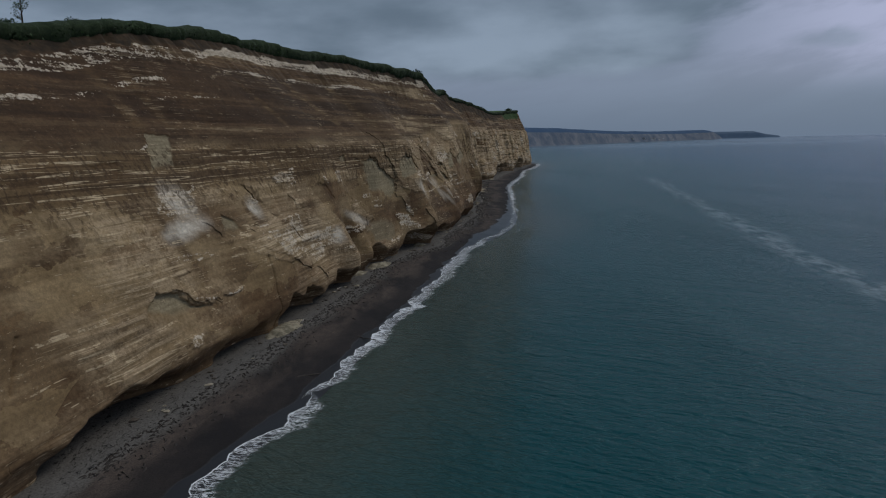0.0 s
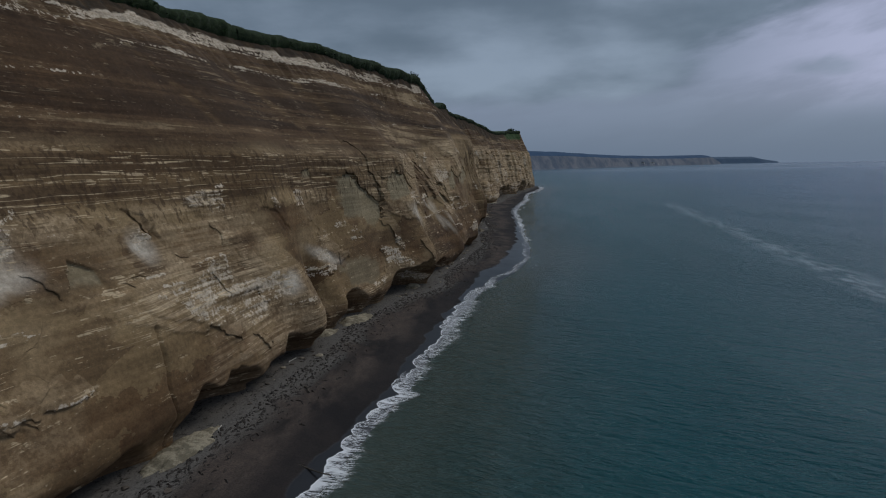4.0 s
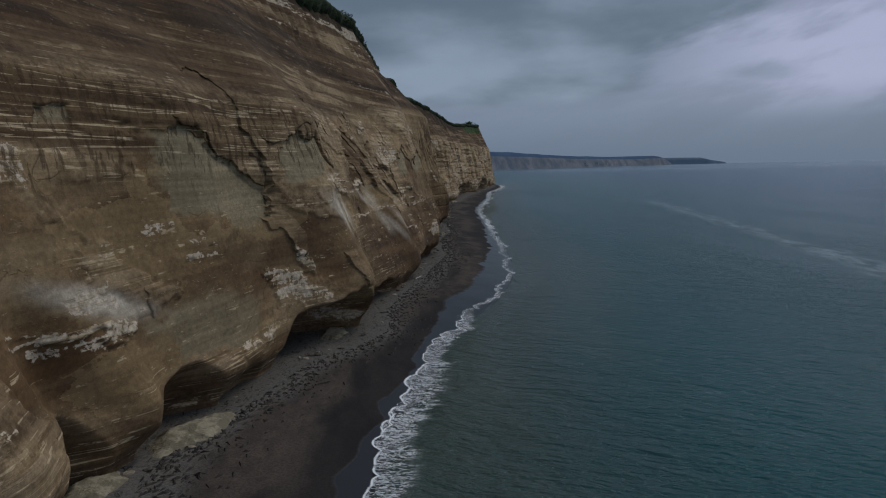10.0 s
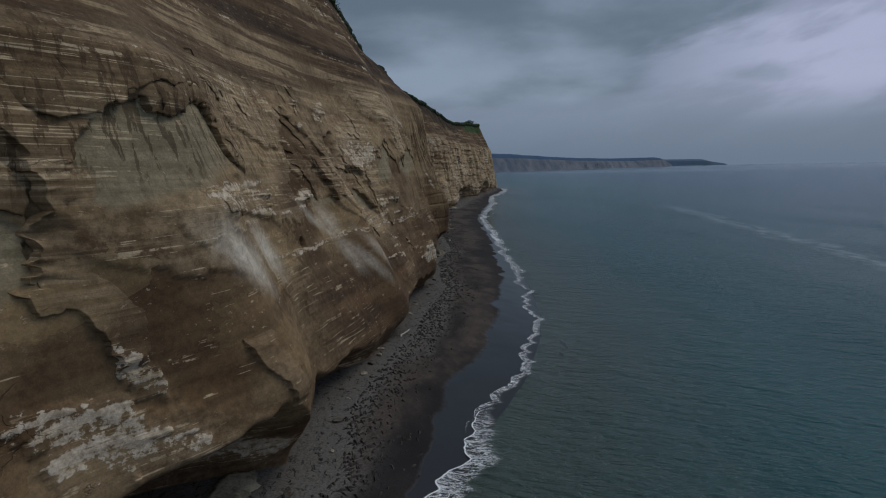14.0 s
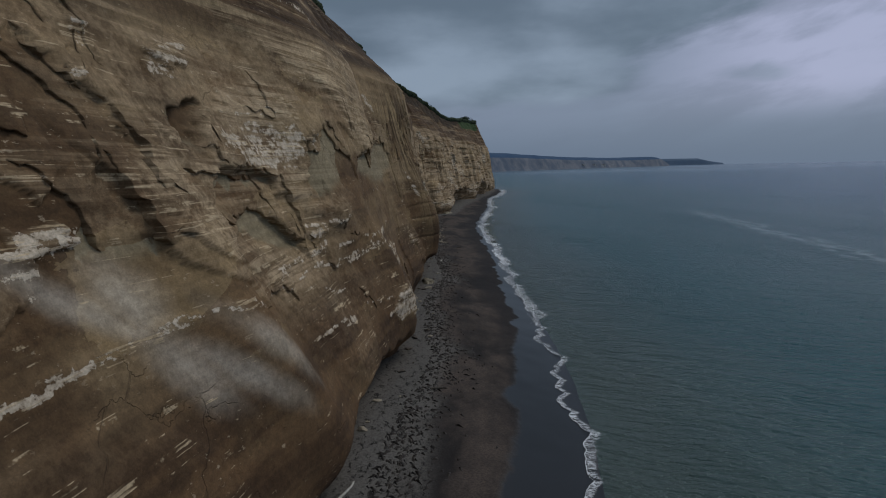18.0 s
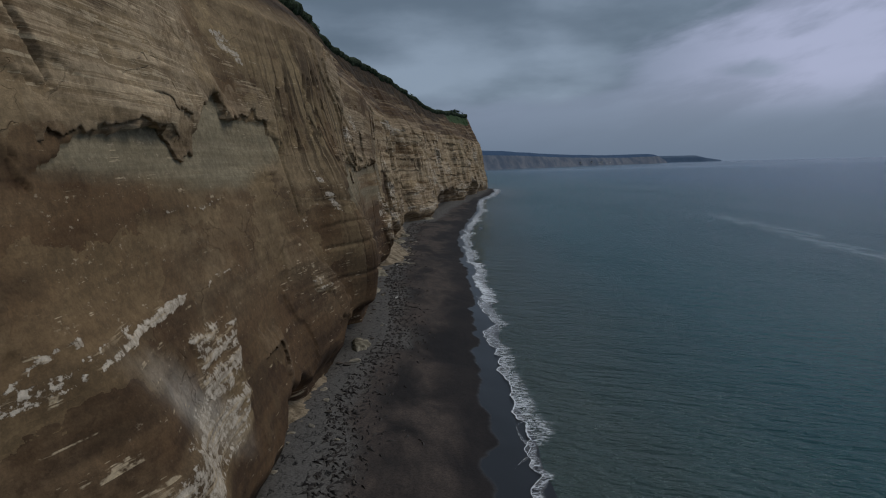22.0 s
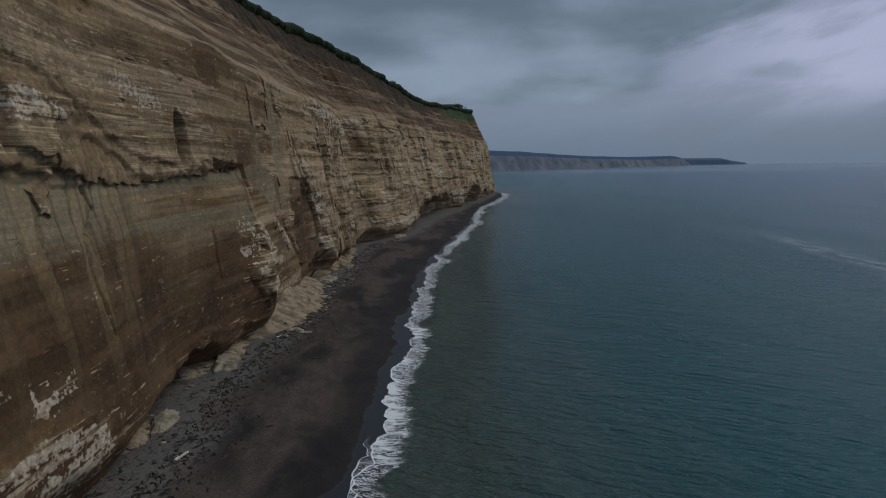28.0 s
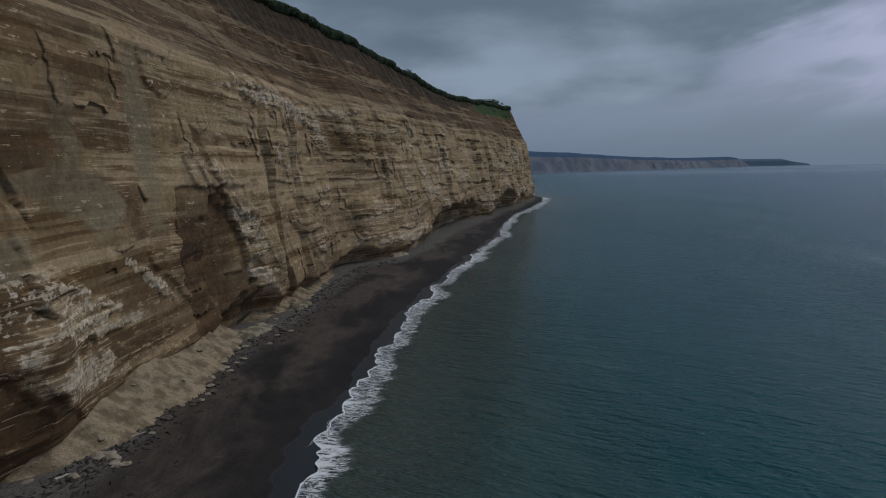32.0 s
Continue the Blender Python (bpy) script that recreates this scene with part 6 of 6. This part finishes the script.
# low pale rock platforms that lie against the foot
def platform(x, y, sx, sy, height, turn, seed):
    """A worn, layered shelf of rock with a broken outline, higher towards the cliff."""
    a = np.linspace(0, 2 * math.pi, 61)[:-1]
    out = 0.40 + 1.2 * fbm(np.cos(a) * 1.6 + seed, np.sin(a) * 1.6 + 5, 4, 0.65)
    t = np.array([0.02, 0.25, 0.45, 0.6, 0.72, 0.74, 0.86, 0.88, 0.97, 1.0, 1.03])
    prof = np.array([1.0, 1.0, 0.96, 0.92, 0.88, 0.62, 0.58, 0.34, 0.28, 0.0, -0.5])
    U, V = out[:, None] * t[None] * np.cos(a)[:, None] * sx, out[:, None] * t[None] * np.sin(a)[:, None] * sy
    H = height * prof[None] * (1 - 0.35 * U / sx) + 0.6 * height * (fbm(U / 0.7 + seed, V / 0.9 + 30, 4, 0.6) - 0.5)
    c, sn = math.cos(radians(turn)), math.sin(radians(turn))
    Xs, Ys = x + U * c - V * sn, y + U * sn + V * c
    Zs = shore_z(Xs, Ys) + H
    close = lambda m: np.concatenate([m, m[:1]], 0)
    ob = part("rock_slab", grid_mesh("rock_slab", close(Xs)[::-1], close(Ys)[::-1], close(Zs)[::-1]), M_SHELF)
    return tagged(ob, "low pale layered sandstone shelf lying on the dark sand", "rock", "rock slabs at the foot")


for k, (x, y, sx, sy, sz, turn) in enumerate(((-24.0, 93, 1.5, 5.0, 0.45, -12), (-15.2, 140.3, 1.7, 4.0, 0.45, -24), (-18.6, 132.0, 1.3, 2.6, 0.4, -20), (-7.2, 169.5, 1.4, 2.6, 0.35, -20),
                               (14.2, 313, 1.0, 2.6, 0.4, 0), (14.8, 329, 1.3, 3.4, 0.5, 5), (19.4, 377, 1.6, 3.6, 0.5, -8), (21.2, 392, 1.3, 3.0, 0.5, -8), (30.6, 447, 1.6, 3.6, 0.6, -30), (13.6, 281, 1.0, 2.2, 0.4, 0))):
    platform(x, y, sx, sy, sz, turn, 3 + 5 * k)
for k in range(150):
    y = r.uniform(60, 420)
    x = float(curve(NOSE, np.array([y]))[0]) + abs(r.normal(0.6, 1.6)) - 0.6
    a = r.uniform(0.12, 0.42)
    dark = r.rand() < 0.6
    stone(x, y, a * r.uniform(0.8, 1.5), a * r.uniform(0.8, 1.6), a * r.uniform(0.6, 1.0), r.uniform(0, 360), int(r.randint(6)), dark,
          "small dark wet stone half sunk in the sand" if dark else "small pale sandstone rubble piece on the sand")
for k in range(46):
    y = r.uniform(338, 378)
    x = float(curve(NOSE, np.array([y]))[0]) + r.uniform(2.6, 5.6)
    a = r.uniform(0.18, 0.5)
    stone(x, y, a * 1.2, a * 1.4, a * 0.8, r.uniform(0, 360), int(r.randint(6)), r.rand() < 0.3, "sandstone rubble block at the toe of the slip", group="rubble at the slip")


def slip(y0, y1, height, reach, seed, label):
    """A fan of fallen sand and rubble against the cliff."""
    yy = np.linspace(y0, y1, int((y1 - y0) / 0.22))
    u = np.linspace(0, 1, 36)
    Yt = np.repeat(yy[:, None], 36, 1)
    hump = np.sin(np.clip((yy - y0) / (y1 - y0), 0, 1) * math.pi) ** 0.7 * (0.6 + 0.8 * fbm(yy / 5, yy * 0 + seed, 3))
    foot = curve(NOSE, yy) - 3.0
    Xt = foot[:, None] + (3.0 + reach * hump)[:, None] * u[None]
    Zt = shore_z(Xt, Yt) - 0.25 + (height * hump)[:, None] * (1 - u[None]) ** 1.3 + (1.0 * (fbm(Yt / 1.5, Xt / 2.6 + seed, 5, 0.6) - 0.45) + 0.8 * (fbm(Yt / 1.1, u[None] * 0.8 + seed, 3) - 0.5)) * np.minimum(1, hump)[:, None] * (1 - 0.7 * u[None])
    ob = part("rock_slip", grid_mesh("rock_slip", Xt, Yt, Zt), M_SLIP)
    rb = np.random.RandomState(seed)
    for k in range(14):
        i, j = rb.randint(4, len(yy) - 4), rb.randint(8, 33)
        a = rb.uniform(0.15, 0.5)
        chunk = part("boulder", STONES[k % 6], M_STONE, ob)
        chunk.matrix_world = pose(Xt[i, j], Yt[i, j], Zt[i, j] + 0.1 * a, 0, 0, rb.uniform(0, 360)) @ Matrix.Diagonal((a, a * 1.3, a * 0.7, 1))
    return tagged(ob, label, "rubble", "slips at the cliff foot")


slip(337, 378, 5.0, 5.4, 3, "pale tan fan of fallen sand and rubble against the cliff")
slip(322, 338, 1.3, 1.3, 5, "low yellowish mound of fallen sandstone at the cliff foot")
slip(303, 316, 0.9, 0.9, 8, "low yellowish mound of fallen sandstone at the cliff foot")
slip(254, 274, 1.2, 1.2, 9, "low mossy mound of fallen earth at the cliff foot")
slip(380, 424, 2.2, 3.0, 11, "pale rubble bank along the foot of the cream cliff")


def log(x, y, length, radius, turn, material, label, bend=0.06):
    bm = bmesh.new()
    pts = [Vector((length * (k / 6 - 0.5), bend * length * math.sin(k * 0.9), radius * 0.3 * math.sin(k * 1.7))) for k in range(7)]
    tube(bm, pts, [radius * (1 - 0.07 * k) for k in range(7)], 7)
    tube(bm, [pts[2], pts[2] + Vector((length * 0.05, length * 0.06, radius))], [radius * 0.5, radius * 0.25], 5)
    ob = part("driftwood", bm, material)
    ob.matrix_world = pose(x, y, ground_z(x, y) + radius * 0.7, 0, 0, turn)
    return tagged(ob, label, "driftwood", "driftwood on the beach")


PALE_LOG, DARK_LOG = "bleached grey driftwood pole lying on the sand", "dark wet driftwood branch lying on the sand"
for x, y, length, radius, turn in ((4.2, 206.8, 4.0, 0.11, 78), (17.8, 306.5, 1.6, 0.14, 80), (-20.4, 118.8, 2.0, 0.09, 78), (19.5, 345.0, 2.6, 0.07, 60), (18.3, 338.5, 1.0, 0.10, 70), (16.0, 290.5, 1.3, 0.08, 120), (-22.5, 97.5, 1.2, 0.07, 100)):
    log(x, y, length, radius, turn, M_DRIFT, PALE_LOG)
for x, y, length, radius, turn in ((-12.6, 90.6, 5.2, 0.10, -22), (-16.2, 108.3, 1.9, 0.16, -60), (-17.0, 75.0, 3.0, 0.09, 30), (-6.5, 152.0, 1.6, 0.10, 40), (11.5, 226.0, 1.5, 0.10, 10), (20.0, 300.0, 1.4, 0.09, 150), (24.0, 330.0, 1.2, 0.08, 20), (14.5, 250.0, 1.2, 0.09, 95)):
    log(x, y, length, radius, turn, M_DARKWOOD, DARK_LOG)


# ---- seaweed in lines along the tide marks ----
def weed(y0, y1, count, seed):
    rr = np.random.RandomState(seed)
    verts, faces = [], []
    for k in range(count):
        y = rr.uniform(y0, y1)
        near = float(curve(NOSE, np.array([y]))[0])
        x = near + 1.2 + abs(rr.normal(0, 2.2)) + 1.5 * float(fbm(np.array([y / 8]), np.array([seed * 1.0]), 2)[0])
        z = ground_z(x, y)
        a, L, wd = rr.normal(1.45, 0.6), rr.uniform(0.12, 0.55), rr.uniform(0.05, 0.15)
        ring = [(x + math.cos(a) * L * c - math.sin(a) * wd * s * rr.uniform(0.5, 1.4), y + math.sin(a) * L * c + math.cos(a) * wd * s * rr.uniform(0.5, 1.4), z - 0.02) for c, s in
                ((-1, 0), (-0.5, 1), (0.2, 0.8), (0.7, 1.1), (1, 0), (0.6, -0.9), (0, -1.1), (-0.6, -0.8))]
        o = len(verts)
        verts += ring + [(x, y, z + 0.10 + 0.08 * rr.rand())]
        faces += [(o + i, o + (i + 1) % 8, o + 8) for i in range(8)]
    ob = part("seaweed", soup("seaweed", verts, faces), M_WEED)
    return tagged(ob, "dark rotting seaweed strewn in lines below the cliff", "seaweed", "seaweed lines", "stuff")


for y0, y1, count, seed in ((50, 120, 800, 1), (120, 180, 800, 2), (180, 240, 900, 3), (240, 300, 900, 4), (300, 360, 900, 5), (360, 440, 700, 6)):
    weed(y0, y1, count, seed)

# ---- trees and bushes on the rim ----
tree(85.0, 4.0, 4.6, 1.3, 3, "thin sparse young tree on the grassy rim", 16)
for y, back, size, seed in ((82.0, 3.0, 1.5, 1), (83.0, 3.6, 1.1, 2), (89.5, 3.0, 0.9, 3), (91.5, 2.6, 1.1, 4), (98, 2.0, 0.7, 5), (80.0, 3.0, 1.3, 6), (234, 1.0, 1.7, 7), (226, 1.2, 1.2, 8), (372, 1.0, 1.8, 9), (300, 1.4, 1.1, 10),
                            (668, 2.0, 3.0, 11), (676, 2.0, 3.6, 12), (684, 2.5, 3.2, 13), (660, 2.0, 2.6, 14), (650, 2.0, 2.4, 15), (104, 2, 0.7, 16), (140, 2, 0.9, 17), (455, 1.5, 1.4, 18), (520, 1.5, 1.8, 19)):
    bush(y, back, size, seed)


# ---- far shores across the bay, haze painted into their colours ----
def far_land(name, line, heights, material, label, depth=260, rough=6.0):
    """A ridge along a line of ground points, with its slope to the sea and a flat back."""
    pts = np.array(line, float)
    seg = np.concatenate([[0], np.cumsum(np.hypot(*np.diff(pts, axis=0).T))])
    s = np.linspace(0, seg[-1], 260)
    px, py = np.interp(s, seg, pts[:, 0]), np.interp(s, seg, pts[:, 1])
    h = np.interp(s, seg, heights) + rough * (fbm(s / 130, s * 0 + 4, 4) - 0.5) * np.minimum(1, np.interp(s, seg, heights) / 20)
    out = np.stack([np.gradient(py), -np.gradient(px)], 1)
    out /= np.linalg.norm(out, axis=1)[:, None]
    prof = ((0, -2.0), (6, 0.05), (18, 0.45), (30, 0.72), (55, 0.9), (90, 1.0), (depth, 1.0), (depth + 60, -0.1))
    d = np.array([p[0] for p in prof], float)
    hz = np.array([p[1] for p in prof])
    bay = 14 * (fbm(s / 60, s * 0 + 9, 3) - 0.5)
    Xl = px[:, None] - out[:, :1] * (d[None] + bay[:, None])
    Yl = py[:, None] - out[:, 1:] * (d[None] + bay[:, None])
    Zl = np.maximum(h[:, None] * hz[None], -2)
    return Xl, Yl, Zl


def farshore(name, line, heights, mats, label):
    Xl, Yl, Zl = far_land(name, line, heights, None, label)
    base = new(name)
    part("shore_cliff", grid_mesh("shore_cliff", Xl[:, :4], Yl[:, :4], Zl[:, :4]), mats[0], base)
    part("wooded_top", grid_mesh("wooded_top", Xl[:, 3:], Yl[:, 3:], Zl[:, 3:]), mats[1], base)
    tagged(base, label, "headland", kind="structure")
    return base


farshore("far_headland", ((40, 2000), (300, 2350), (560, 2700), (900, 3130), (1330, 3680), (1640, 3960), (1705, 4040), (1690, 4180)), (74, 72, 68, 55, 52, 56, 34, 6), (M_HAZECLIFF, M_HAZEWOOD), "long wooded headland with pale cliffs across the bay, haze in its colours")
farshore("far_cape", ((1500, 4560), (1900, 4640), (2250, 4700), (2320, 4720), (2420, 4740)), (50, 48, 46, 30, 16), (M_HAZECAPE, M_HAZECAPE), "faint cape beyond the headland, coloured blue-grey for haze")


def house(x, y, z, w, turn):
    base = new("house")
    base.matrix_world = pose(x, y, z, 0, 0, turn)
    bm = bmesh.new()
    bmesh.ops.create_cube(bm, size=1, matrix=Matrix.Translation((0, 0, w * 0.25)) @ Matrix.Diagonal((w, w * 0.6, w * 0.5, 1)))
    part("wall", bm, M_HOUSE, base)
    bm = bmesh.new()
    v = [bm.verts.new(p) for p in ((-w * 0.54, -w * 0.34, w * 0.5), (w * 0.54, -w * 0.34, w * 0.5), (w * 0.54, w * 0.34, w * 0.5), (-w * 0.54, w * 0.34, w * 0.5), (-w * 0.54, 0, w * 0.78), (w * 0.54, 0, w * 0.78))]
    for f in ((0, 1, 5, 4), (2, 3, 4, 5), (0, 4, 3), (1, 2, 5), (0, 3, 2, 1)):
        bm.faces.new([v[k] for k in f])
    part("roof", bm, M_ROOF, base)
    return tagged(base, "tiny pale house on the far shore", "house", "houses on the far shore")


rr = np.random.RandomState(5)
for k in range(12):
    f = rr.uniform(0.0, 1.0)
    house(905 + 360 * f - 14, 3130 + 460 * f + 12, 4 + rr.uniform(0, 8), rr.uniform(10, 18), rr.uniform(20, 70))
